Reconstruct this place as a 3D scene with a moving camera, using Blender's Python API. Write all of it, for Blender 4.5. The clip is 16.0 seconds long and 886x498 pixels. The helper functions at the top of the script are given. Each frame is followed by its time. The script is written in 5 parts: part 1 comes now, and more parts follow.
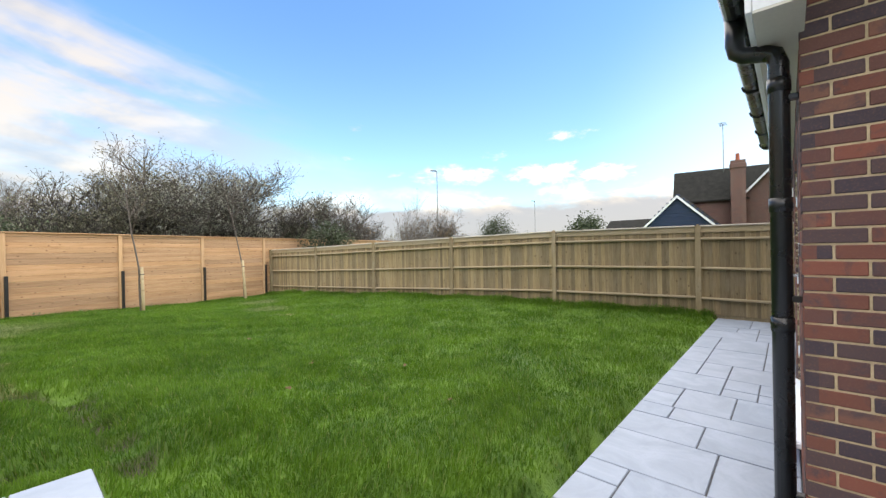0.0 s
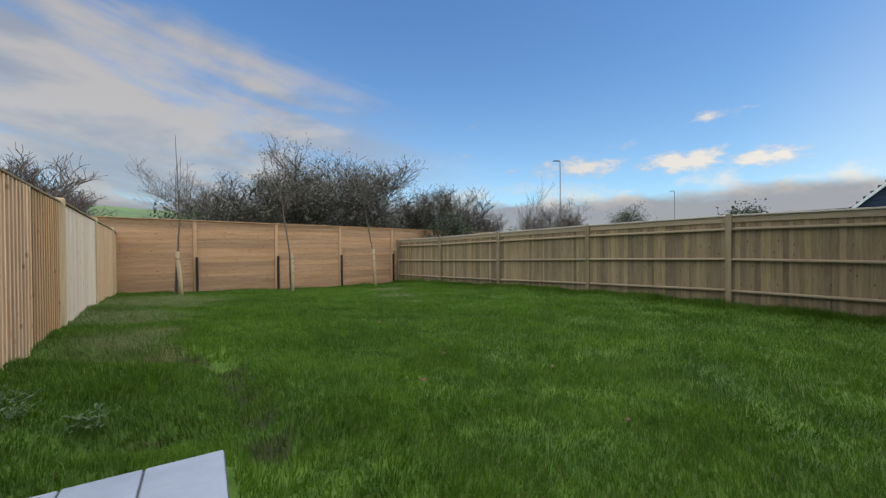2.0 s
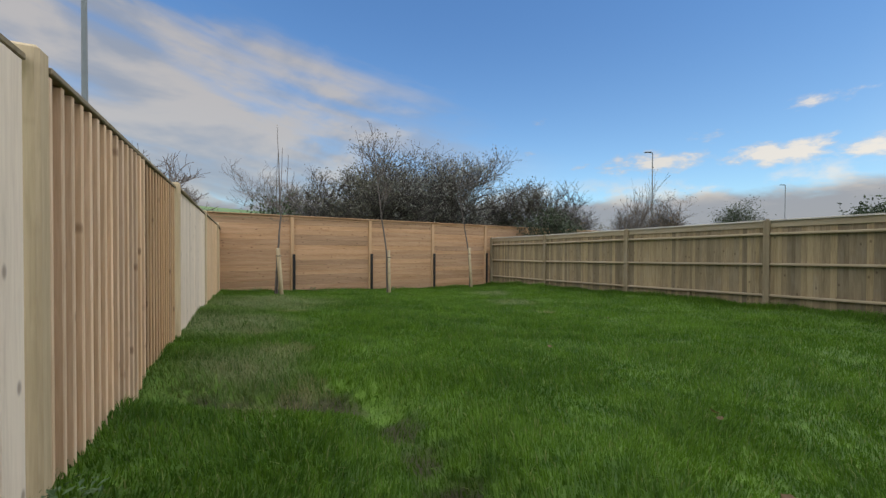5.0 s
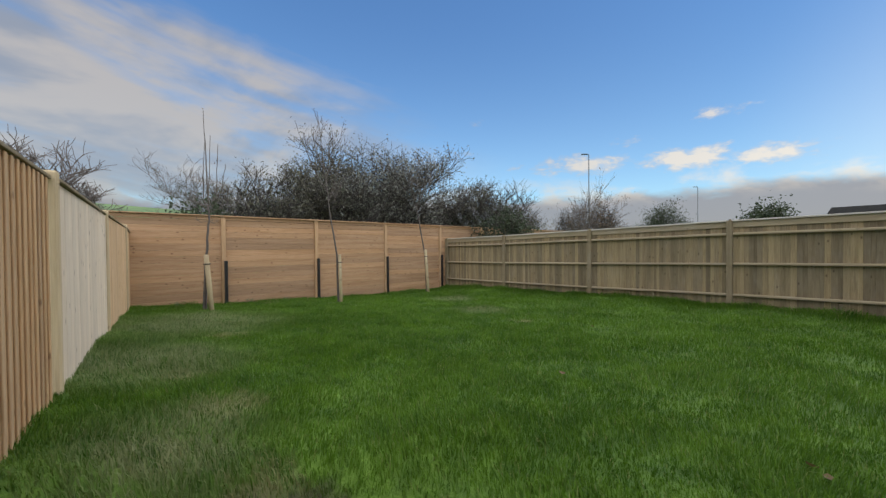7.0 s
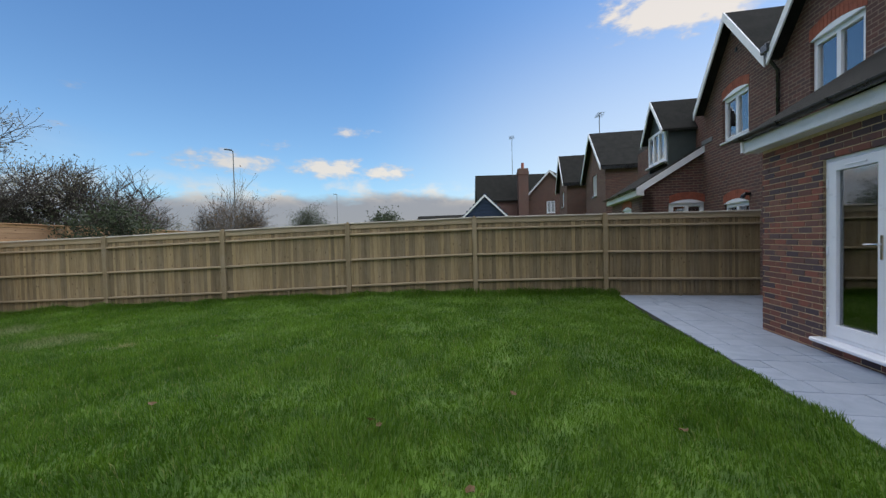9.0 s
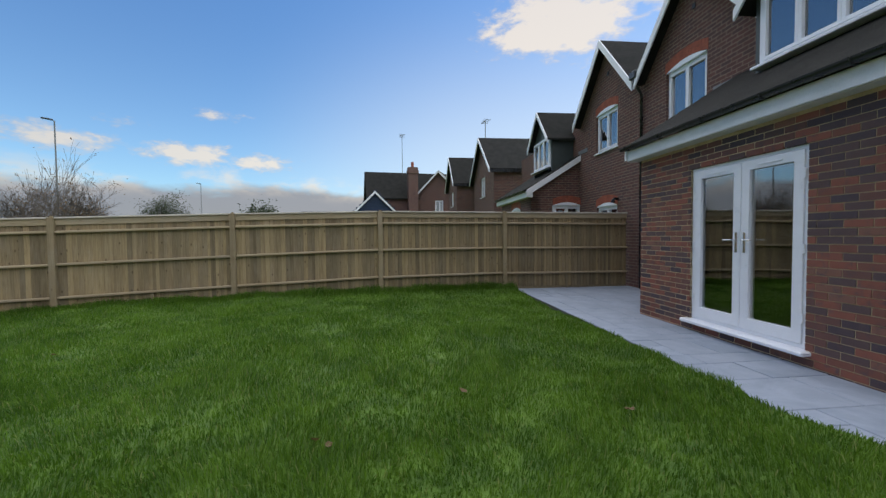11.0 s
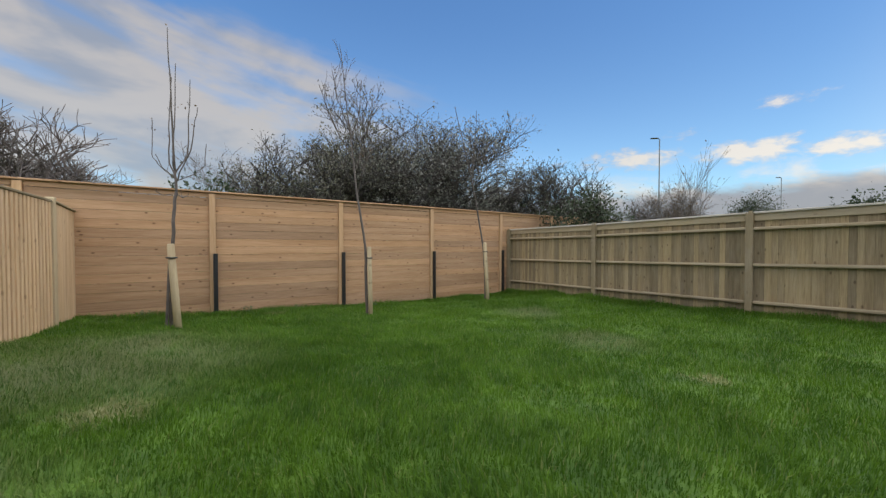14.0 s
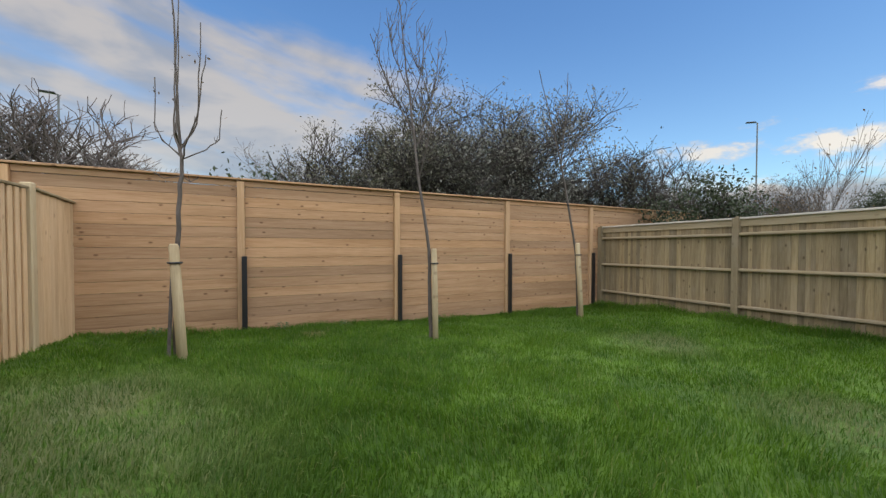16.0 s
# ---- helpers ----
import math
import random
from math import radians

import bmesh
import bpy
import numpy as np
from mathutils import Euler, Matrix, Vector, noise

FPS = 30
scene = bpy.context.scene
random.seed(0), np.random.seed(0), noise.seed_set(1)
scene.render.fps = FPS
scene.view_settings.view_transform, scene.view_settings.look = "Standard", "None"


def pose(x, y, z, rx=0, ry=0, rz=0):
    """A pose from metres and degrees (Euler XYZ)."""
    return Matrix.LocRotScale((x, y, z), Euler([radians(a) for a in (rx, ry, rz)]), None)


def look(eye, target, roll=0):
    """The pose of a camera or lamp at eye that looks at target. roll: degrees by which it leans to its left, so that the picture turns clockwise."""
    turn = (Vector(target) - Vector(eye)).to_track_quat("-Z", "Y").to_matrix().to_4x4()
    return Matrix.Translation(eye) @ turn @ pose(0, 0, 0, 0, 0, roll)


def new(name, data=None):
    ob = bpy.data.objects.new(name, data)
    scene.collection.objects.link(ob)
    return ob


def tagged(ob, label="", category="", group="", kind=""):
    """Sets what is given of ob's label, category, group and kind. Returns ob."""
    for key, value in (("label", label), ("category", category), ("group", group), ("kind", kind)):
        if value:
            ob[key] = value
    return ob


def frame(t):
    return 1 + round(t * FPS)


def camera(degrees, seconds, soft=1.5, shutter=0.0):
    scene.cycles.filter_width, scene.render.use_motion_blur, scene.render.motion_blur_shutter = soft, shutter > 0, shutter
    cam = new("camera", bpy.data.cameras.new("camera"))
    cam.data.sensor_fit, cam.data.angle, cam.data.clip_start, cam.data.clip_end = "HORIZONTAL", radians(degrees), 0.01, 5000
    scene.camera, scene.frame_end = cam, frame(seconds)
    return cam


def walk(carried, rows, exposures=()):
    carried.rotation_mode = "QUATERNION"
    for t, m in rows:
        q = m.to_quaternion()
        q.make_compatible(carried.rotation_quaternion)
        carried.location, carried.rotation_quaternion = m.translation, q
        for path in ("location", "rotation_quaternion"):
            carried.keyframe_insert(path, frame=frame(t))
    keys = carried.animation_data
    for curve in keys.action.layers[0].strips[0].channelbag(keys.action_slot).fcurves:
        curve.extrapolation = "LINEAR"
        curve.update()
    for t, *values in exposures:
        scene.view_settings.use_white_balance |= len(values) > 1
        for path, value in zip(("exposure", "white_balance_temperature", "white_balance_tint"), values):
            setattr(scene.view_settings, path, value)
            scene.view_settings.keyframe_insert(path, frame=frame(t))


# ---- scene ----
cam = camera(97.7, 16.0, soft=1.4)
PATH = [
    (0, (-9.62, 0.103, 1.366), (-7.938, 1.184, 1.361), -1.1),
    (0.5, (-9.516, 0.243, 1.331), (-7.935, 1.468, 1.324), -0.8),
    (1, (-9.385, 0.405, 1.262), (-7.882, 1.724, 1.248), -0.7),
    (1.5, (-9.321, 0.565, 1.237), (-7.925, 1.997, 1.22), -0.6),
    (2, (-9.262, 0.799, 1.171), (-7.971, 2.326, 1.153), -0.4),
    (2.5, (-9.27, 1.088, 1.143), (-8.085, 2.699, 1.125), -0.2),
    (3, (-9.306, 1.452, 1.151), (-8.211, 3.126, 1.128), 0.2),
    (3.5, (-9.349, 1.752, 1.147), (-8.327, 3.472, 1.122), 0.3),
    (6, (-9.531, 3.335, 1.217), (-8.457, 5.022, 1.193), -0.2),
    (6.5, (-9.502, 3.551, 1.267), (-8.357, 5.191, 1.235), -0.2),
    (7, (-9.414, 3.721, 1.255), (-8.132, 5.256, 1.226), -0.5),
    (7.3, (-9.315, 3.818, 1.249), (-7.901, 5.232, 1.221), -0.6),
    (7.5, (-9.301, 3.783, 1.249), (-7.791, 5.093, 1.22), -0.9),
    (8, (-9.171, 3.721, 1.241), (-7.421, 4.689, 1.208), -1.2),
    (8.5, (-9.128, 3.537, 1.252), (-7.202, 4.075, 1.208), -1.5),
    (9, (-9.107, 3.436, 1.235), (-7.109, 3.504, 1.184), -1.4),
    (9.2, (-9.105, 3.409, 1.246), (-7.109, 3.29, 1.189), -1.5),
    (10.2, (-8.925, 3.62, 1.19), (-7.085, 2.84, 1.125), -0.9),
    (11.3, (-8.74, 4.09, 1.15), (-6.752, 3.886, 1.086), -0.4),
    (11.5, (-8.703, 4.261, 1.14), (-6.705, 4.344, 1.082), -0.3),
    (12, (-8.56, 4.781, 1.167), (-6.689, 5.487, 1.118), -0.4),
    (12.5, (-8.407, 5.178, 1.125), (-6.753, 6.301, 1.076), -0.3),
    (13, (-8.228, 5.596, 1.136), (-6.78, 6.974, 1.088), -0.3),
    (13.5, (-8.051, 6.026, 1.145), (-6.793, 7.58, 1.099), -0.1),
    (14, (-7.87, 6.494, 1.104), (-6.756, 8.154, 1.061), -0.0),
    (14.5, (-7.694, 6.97, 1.127), (-6.677, 8.692, 1.08), 0.2),
    (15, (-7.561, 7.455, 1.128), (-6.607, 9.212, 1.081), 0.2),
    (15.5, (-7.418, 7.887, 1.092), (-6.507, 9.667, 1.053), 0.0),
    (16, (-7.271, 8.307, 1.099), (-6.391, 10.103, 1.056), 0.1),
]

EXPOSURES = [(t, s, k, 10) for t, s, k in ((0, 1.32, 7900), (0.3, 1.1, 7700), (0.6, 0.85, 7500), (1.0, 0.55, 7300), (1.5, 0.4, 7200), (8.0, 0.35, 7200), (9.0, 0.32, 7000), (11.4, 0.32, 7100), (12.5, 0.38, 7200), (14.0, 0.45, 7200), (16, 0.52, 7300))]
walk(cam, [(t, look(e, g, r)) for t, e, g, r in PATH], EXPOSURES)

# ---- sky and sun ----
SUN_AZ, SUN_EL = radians(-80), radians(60)
world = bpy.data.worlds.new("sky")
scene.world = world
world.use_nodes = True


class Nodes:
    """Short hand for building node trees."""

    def __init__(self, tree):
        self.tree = tree
        tree.nodes.clear()

    def add(self, kind, ins=None):
        n = self.tree.nodes.new(kind)
        for k, v in (ins or {}).items():
            if isinstance(v, bpy.types.NodeSocket):
                self.tree.links.new(v, n.inputs[k])
            else:
                n.inputs[k].default_value = v
        return n

    def math(self, op, a, b=0.0):
        n = self.add("ShaderNodeMath", {0: a, 1: b})
        n.operation = op
        return n.outputs[0]

    def vec(self, op, a, b):
        n = self.add("ShaderNodeVectorMath", {0: a, 1: b})
        n.operation = op
        return n.outputs["Value" if op == "DISTANCE" else "Vector"]

    def mix(self, f, a, b, blend="MIX"):
        n = self.tree.nodes.new("ShaderNodeMix")
        n.data_type, n.blend_type = "RGBA", blend
        for k, v in ((0, f), (6, a), (7, b)):
            if isinstance(v, bpy.types.NodeSocket):
                self.tree.links.new(v, n.inputs[k])
            else:
                n.inputs[k].default_value = v
        return n.outputs[2]

    def step(self, x, lo, hi):
        n = self.add("ShaderNodeMapRange", {0: x, 1: lo, 2: hi, 3: 0.0, 4: 1.0})
        n.interpolation_type = "SMOOTHSTEP"
        return n.outputs[0]

    def noise(self, vec, scale, detail=3.0, rough=0.55, distort=0.0):
        return self.add("ShaderNodeTexNoise", {"Vector": vec, "Scale": scale, "Detail": detail, "Roughness": rough, "Distortion": distort})


def rgb(r, g, b):
    return (r, g, b, 1.0)


w = Nodes(world.node_tree)
way = w.add("ShaderNodeTexCoord").outputs["Generated"]
sky_node = w.add("ShaderNodeTexSky")
sky_node.sky_type, sky_node.sun_disc = "NISHITA", False
sky_node.sun_elevation, sky_node.sun_rotation = SUN_EL, radians(90) - SUN_AZ
sky_node.air_density, sky_node.dust_density, sky_node.ozone_density = 1.0, 0.6, 2.2
sky = sky_node.outputs[0]
sep = w.add("ShaderNodeSeparateXYZ", {0: way})
dx, dy, dz = sep.outputs
az = w.math("MULTIPLY", w.math("ARCTAN2", dy, dx), 57.2958)
el = w.math("MULTIPLY", w.math("ARCSINE", dz), 57.2958)
puffs = w.add("ShaderNodeCombineXYZ", {0: dx, 1: dy, 2: w.math("MULTIPLY", dz, 2.4)}).outputs[0]
n1 = w.noise(puffs, 2.6, 5, 0.55, 0.3).outputs[0]
n2 = w.noise(puffs, 7.5, 5, 0.58, 0.3).outputs[0]
curl = w.math("SUBTRACT", w.math("ADD", w.math("MULTIPLY", n1, 0.65), w.math("MULTIPLY", n2, 0.35)), 0.5)
# long streaks falling towards the east
lean = w.math("SUBTRACT", el, w.math("MULTIPLY", az, 0.22))
bands = w.noise(w.add("ShaderNodeCombineXYZ", {0: w.math("MULTIPLY", az, 0.018), 1: w.math("MULTIPLY", lean, 0.14), 2: w.math("MULTIPLY", curl, 0.9)}).outputs[0], 1.6, 4, 0.5).outputs[0]
# broad cloud to the north, with a sloping upper edge
top_edge = w.math("ADD", w.math("MULTIPLY", w.math("SUBTRACT", w.math("MINIMUM", az, 118.0), 48.0), 0.25), 18.0)
over = w.math("ADD", w.math("SUBTRACT", top_edge, el), w.math("ADD", w.math("MULTIPLY", curl, 13.0), w.math("MULTIPLY", w.math("SUBTRACT", bands, 0.5), 16.0)))
thick = w.math("MULTIPLY", w.step(over, -1.0, 6.5), w.step(az, 38.0, 76.0))
gaps = w.step(w.math("ADD", bands, w.math("MULTIPLY", curl, 0.5)), 0.3, 0.56)
dens = w.math("MULTIPLY", thick, w.math("ADD", w.math("MULTIPLY", gaps, 0.62), 0.34))


def puff(a0, e0, wide, tall, gain=1.0):
    """A small cloud at an azimuth and a height above the horizon, in degrees."""
    da = w.math("DIVIDE", w.math("SUBTRACT", az, a0), wide)
    de = w.math("DIVIDE", w.math("SUBTRACT", el, e0), tall)
    r2 = w.math("ADD", w.math("MULTIPLY", da, da), w.math("MULTIPLY", de, de))
    return w.math("MULTIPLY", w.math("POWER", 2.718, w.math("MULTIPLY", r2, -1.0)), gain)


small = None
for spot in ((15.1, 15.2, 4.5, 1.4, 0.8), (9.0, 9.7, 5.5, 1.7, 1.0), (17.5, 10.3, 6.5, 2.0, 1.05), (23.6, 13.0, 4.0, 1.3, 0.9), (31.0, 10.6, 9.0, 2.0, 0.95), (45.5, 17.0, 4.5, 1.1, 0.6), (46.0, 12.8, 3.5, 1.2, 0.6), (-31.0, 27.0, 11.0, 4.5, 1.4), (-50.0, 31.0, 13.0, 5.0, 1.3)):
    one = puff(*spot)
    small = one if small is None else w.math("MAXIMUM", small, one)
n3 = w.noise(puffs, 20.0, 4, 0.6, 0.2).outputs[0]
heap = w.step(w.math("ADD", small, w.math("ADD", w.math("MULTIPLY", curl, 2.6), w.math("MULTIPLY", w.math("SUBTRACT", n3, 0.5), 1.6))), 0.42, 0.98)
heap = w.math("MULTIPLY", heap, w.step(small, 0.08, 0.35))
dens = w.math("MAXIMUM", dens, w.math("MULTIPLY", heap, 0.9))
# low bank above the horizon
rag = n2
edge = w.math("ADD", dz, w.math("MULTIPLY", curl, -0.16))
bank = w.math("SUBTRACT", 1.0, w.step(edge, 0.092, 0.122))
rim = w.math("MULTIPLY", w.step(edge, 0.07, 0.112), w.math("SUBTRACT", 1.0, w.step(edge, 0.115, 0.16)))
sunward = w.math("ADD", w.math("MULTIPLY", dx, 0.8), w.math("MULTIPLY", dy, -0.6))
warm = w.step(sunward, -0.4, 0.9)
grey = w.mix(warm, rgb(1.88, 2.08, 2.5), rgb(3.6, 3.6, 3.85))
lit = w.mix(warm, rgb(3.15, 3.0, 2.88), rgb(5.9, 5.4, 4.7))
body = w.mix(w.math("MAXIMUM", w.step(w.math("ADD", n1, w.math("MULTIPLY", curl, 0.6)), 0.38, 0.62), heap), grey, lit)
tint = w.mix(w.step(el, 6.0, 34.0), rgb(0.70, 0.95, 1.12), rgb(0.53, 0.86, 1.16))
deep = w.mix(1.0, sky, tint, "MULTIPLY")
pale = w.math("MULTIPLY", w.step(sunward, 0.6, 1.05), w.math("SUBTRACT", 1.0, w.step(el, 8.0, 40.0)))
deep = w.mix(w.math("MULTIPLY", pale, 0.55), deep, rgb(5.2, 5.6, 6.1))
air = w.mix(w.math("MULTIPLY", dens, 0.85), deep, body)
air = w.mix(w.math("MULTIPLY", bank, 0.93), air, w.mix(warm, rgb(1.6, 1.85, 2.35), rgb(1.95, 2.05, 2.4)))
air = w.mix(w.math("MULTIPLY", w.math("MULTIPLY", rim, w.step(rag, 0.42, 0.62)), 0.55), air, lit)
glow = w.add("ShaderNodeBackground", {"Color": air, "Strength": 0.13})
w.add("ShaderNodeOutputWorld", {"Surface": glow.outputs[0]})

sun = new("sun", bpy.data.lights.new("sun", "SUN"))
sun.data.energy, sun.data.angle, sun.data.color = 3.3, radians(150), (1.0, 0.95, 0.87)
sun.matrix_world = look((0, 0, 30), (-math.cos(SUN_AZ) * math.cos(SUN_EL), -math.sin(SUN_AZ) * math.cos(SUN_EL), 30 - math.sin(SUN_EL)))


# ---- materials ----
def material(name, build):
    m = bpy.data.materials.new(name)
    m.use_nodes = True
    n = Nodes(m.node_tree)
    out = n.add("ShaderNodeOutputMaterial")
    bsdf = n.add("ShaderNodeBsdfPrincipled")
    n.tree.links.new(bsdf.outputs[0], out.inputs[0])
    build(n, bsdf)
    return m


def put(n, bsdf, **ins):
    for k, v in ins.items():
        key = {"color": "Base Color", "rough": "Roughness", "metal": "Metallic", "normal": "Normal", "spec": "Specular IOR Level", "trans": "Transmission Weight", "alpha": "Alpha", "subsurf": "Subsurface Weight"}[k]
        if isinstance(v, bpy.types.NodeSocket):
            n.tree.links.new(v, bsdf.inputs[key])
        else:
            bsdf.inputs[key].default_value = v


def bump(n, height, strength, distance=0.01):
    return n.add("ShaderNodeBump", {"Height": height, "Strength": strength, "Distance": distance}).outputs[0]


def wood(name, dark, light, axis, knots=0.5, rough=0.75, vary=0.35, grey=0.0, island=False):
    """Sawn softwood with grain along an axis, knots, and a tone of its own for every piece."""
    def build(n, bsdf):
        at = n.add("ShaderNodeTexCoord").outputs["Object"]
        rnd = n.add("ShaderNodeNewGeometry").outputs["Random Per Island"] if island else n.add("ShaderNodeObjectInfo").outputs["Random"]
        shift = n.add("ShaderNodeCombineXYZ", {0: n.math("MULTIPLY", rnd, 37.0), 1: n.math("MULTIPLY", rnd, 91.0), 2: n.math("MULTIPLY", rnd, 53.0)}).outputs[0]
        vec = n.vec("ADD", at, shift)
        stretch = [1.0, 1.0, 1.0]
        stretch[axis] = 0.06
        grain_v = n.vec("MULTIPLY", vec, tuple(stretch))
        g = n.noise(grain_v, 70, 4, 0.6, 0.6).outputs[0]
        broad = n.noise(grain_v, 9, 3, 0.6, 0.4).outputs[0]
        sv = n.add("ShaderNodeSeparateXYZ", {0: vec})
        run, rise = (sv.outputs[axis], sv.outputs[2 if axis != 2 else 1])
        cell = n.add("ShaderNodeTexVoronoi")
        cell.voronoi_dimensions = "2D"
        cell.inputs["Scale"].default_value = 5.0
        n.tree.links.new(n.add("ShaderNodeCombineXYZ", {0: n.math("MULTIPLY", run, 0.55), 1: rise}).outputs[0], cell.inputs["Vector"])
        pick = n.step(n.add("ShaderNodeSeparateColor", {0: cell.outputs["Color"]}).outputs[0], 0.35, 0.5)
        knot = n.math("MULTIPLY", n.math("MULTIPLY", n.math("SUBTRACT", 1.0, n.step(cell.outputs["Distance"], 0.025, 0.1)), pick), knots)
        tone = n.math("ADD", n.math("MULTIPLY", g, 0.45), n.math("MULTIPLY", broad, 0.55))
        col = n.mix(n.step(tone, 0.27, 0.73), dark, light)
        hue = n.add("ShaderNodeHueSaturation", {"Hue": 0.5, "Saturation": n.math("ADD", 1.0 - vary * 0.12, n.math("MULTIPLY", rnd, vary * 0.24)), "Value": n.math("ADD", 1.0 - vary * 0.5, n.math("MULTIPLY", rnd, vary)), "Color": col}).outputs[0]
        col = n.mix(n.math("MULTIPLY", n.step(n.noise(vec, 2.2, 4, 0.6).outputs[0], 0.45, 0.75), grey), hue, rgb(0.42, 0.40, 0.36))
        col = n.mix(knot, col, rgb(dark[0] * 0.35, dark[1] * 0.3, dark[2] * 0.3))
        put(n, bsdf, color=col, rough=rough, spec=0.12, normal=bump(n, tone, 0.3, 0.004))
    return material(name, build)


WOOD_RIGHT = wood("treated_pine_grey", rgb(0.178, 0.134, 0.076), rgb(0.34, 0.268, 0.16), 2, 0.6, vary=0.55, grey=0.1)
RAIL_RIGHT = wood("treated_pine_rail", rgb(0.28, 0.222, 0.14), rgb(0.41, 0.335, 0.22), 1, 0.3, vary=0.2, grey=0.2)
POST_RIGHT = wood("treated_pine_post", rgb(0.21, 0.165, 0.10), rgb(0.31, 0.25, 0.16), 2, 0.3, vary=0.2, grey=0.15)
CAP_RIGHT = wood("weathered_capping", rgb(0.48, 0.44, 0.37), rgb(0.64, 0.59, 0.51), 1, 0.2, vary=0.12, grey=0.5)
WOOD_BACK = wood("stained_board", rgb(0.30, 0.172, 0.09), rgb(0.475, 0.30, 0.178), 0, 0.75, vary=0.36)
POST_BACK = wood("stained_post", rgb(0.38, 0.23, 0.12), rgb(0.55, 0.36, 0.21), 2, 0.3, vary=0.15)
WOOD_PALE = wood("weathered_pale_board", rgb(0.565, 0.465, 0.355), rgb(0.755, 0.65, 0.515), 2, 0.7, vary=0.14, grey=0.12)
# Battens paler, boards behind browner: lit edges and shaded recesses painted in.
WOOD_RIB = wood("pine_batten_lit", rgb(0.52, 0.36, 0.22), rgb(0.76, 0.57, 0.39), 2, 0.6, vary=0.4)
WOOD_UNDER = wood("brown_pine_shaded", rgb(0.38, 0.24, 0.13), rgb(0.56, 0.385, 0.23), 2, 0.6, vary=0.4)
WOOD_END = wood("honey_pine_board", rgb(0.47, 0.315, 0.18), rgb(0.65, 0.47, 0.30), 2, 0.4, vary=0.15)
POST_LEFT = wood("pale_side_post", rgb(0.40, 0.31, 0.19), rgb(0.56, 0.45, 0.29), 2, 0.4, vary=0.15)
WOOD_STAKE = wood("peeled_stake", rgb(0.34, 0.26, 0.15), rgb(0.52, 0.42, 0.27), 2, 0.4, vary=0.15)


def plain(name, base, rough=0.5, metal=0.0, var=0.12, scale=6.0, relief=0.1, fine=60.0, spec=0.5):
    def build(n, bsdf):
        at = n.add("ShaderNodeTexCoord").outputs["Object"]
        a = n.noise(at, scale, 4, 0.6).outputs[0]
        b = n.noise(at, fine, 3, 0.6).outputs[0]
        t = n.math("ADD", n.math("MULTIPLY", a, 0.6), n.math("MULTIPLY", b, 0.4))
        lo = rgb(*[c * (1 - var) for c in base])
        hi = rgb(*[min(1, c * (1 + var)) for c in base])
        put(n, bsdf, color=n.mix(n.step(t, 0.3, 0.7), lo, hi), rough=n.math("ADD", rough - 0.08, n.math("MULTIPLY", a, 0.16)), metal=metal, spec=spec, normal=bump(n, t, relief, 0.003))
    return material(name, build)


BLACK_STEEL = plain("black_painted_steel", (0.012, 0.012, 0.013), 0.45)
BLACK_PLASTIC = plain("black_gutter_plastic", (0.012, 0.013, 0.014), 0.28, relief=0.03)
WHITE_PVC = plain("white_upvc", (0.82, 0.86, 0.92), 0.3, var=0.03, relief=0.02)
WHITE_PAINT = plain("white_bargeboard_paint", (0.80, 0.83, 0.87), 0.45, var=0.05)
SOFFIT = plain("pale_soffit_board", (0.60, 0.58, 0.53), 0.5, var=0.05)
GALV = plain("galvanised_steel", (0.10, 0.12, 0.12), 0.5, 0.4)
LEAD = plain("lead_sheet", (0.20, 0.21, 0.22), 0.55, 0.3)
CLAD_GREY = plain("grey_dormer_cheek", (0.05, 0.065, 0.065), 0.5)
NAVY_CLAD = plain("navy_weatherboard", (0.012, 0.03, 0.075), 0.6)
CHROME = plain("brushed_chrome", (0.62, 0.62, 0.62), 0.25, 1.0, 0.04)
BARK = plain("grey_brown_bark", (0.12, 0.10, 0.09), 0.85, var=0.4, relief=0.4)
BARK_DARK = plain("dark_hawthorn_bark", (0.055, 0.047, 0.042), 0.9, var=0.4, relief=0.4)
BARK_PALE = plain("young_rowan_bark", (0.095, 0.078, 0.066), 0.75, var=0.3, relief=0.2)
RUBBER = plain("black_rubber_tie", (0.02, 0.02, 0.02), 0.6)
PLASTER = plain("pale_interior_wall", (0.74, 0.72, 0.66), 0.8, var=0.04)
OAK_FLOOR = plain("interior_floor", (0.3, 0.24, 0.18), 0.5, var=0.2)
MORTAR = plain("sandy_mortar", (0.55, 0.44, 0.28), 0.95, var=0.2, relief=0.5)
GROUT = plain("dark_slab_joint", (0.10, 0.105, 0.11), 0.95, var=0.2)
BLUE_LOUVRE = plain("brown_shed_cladding", (0.10, 0.075, 0.06), 0.8, var=0.2)


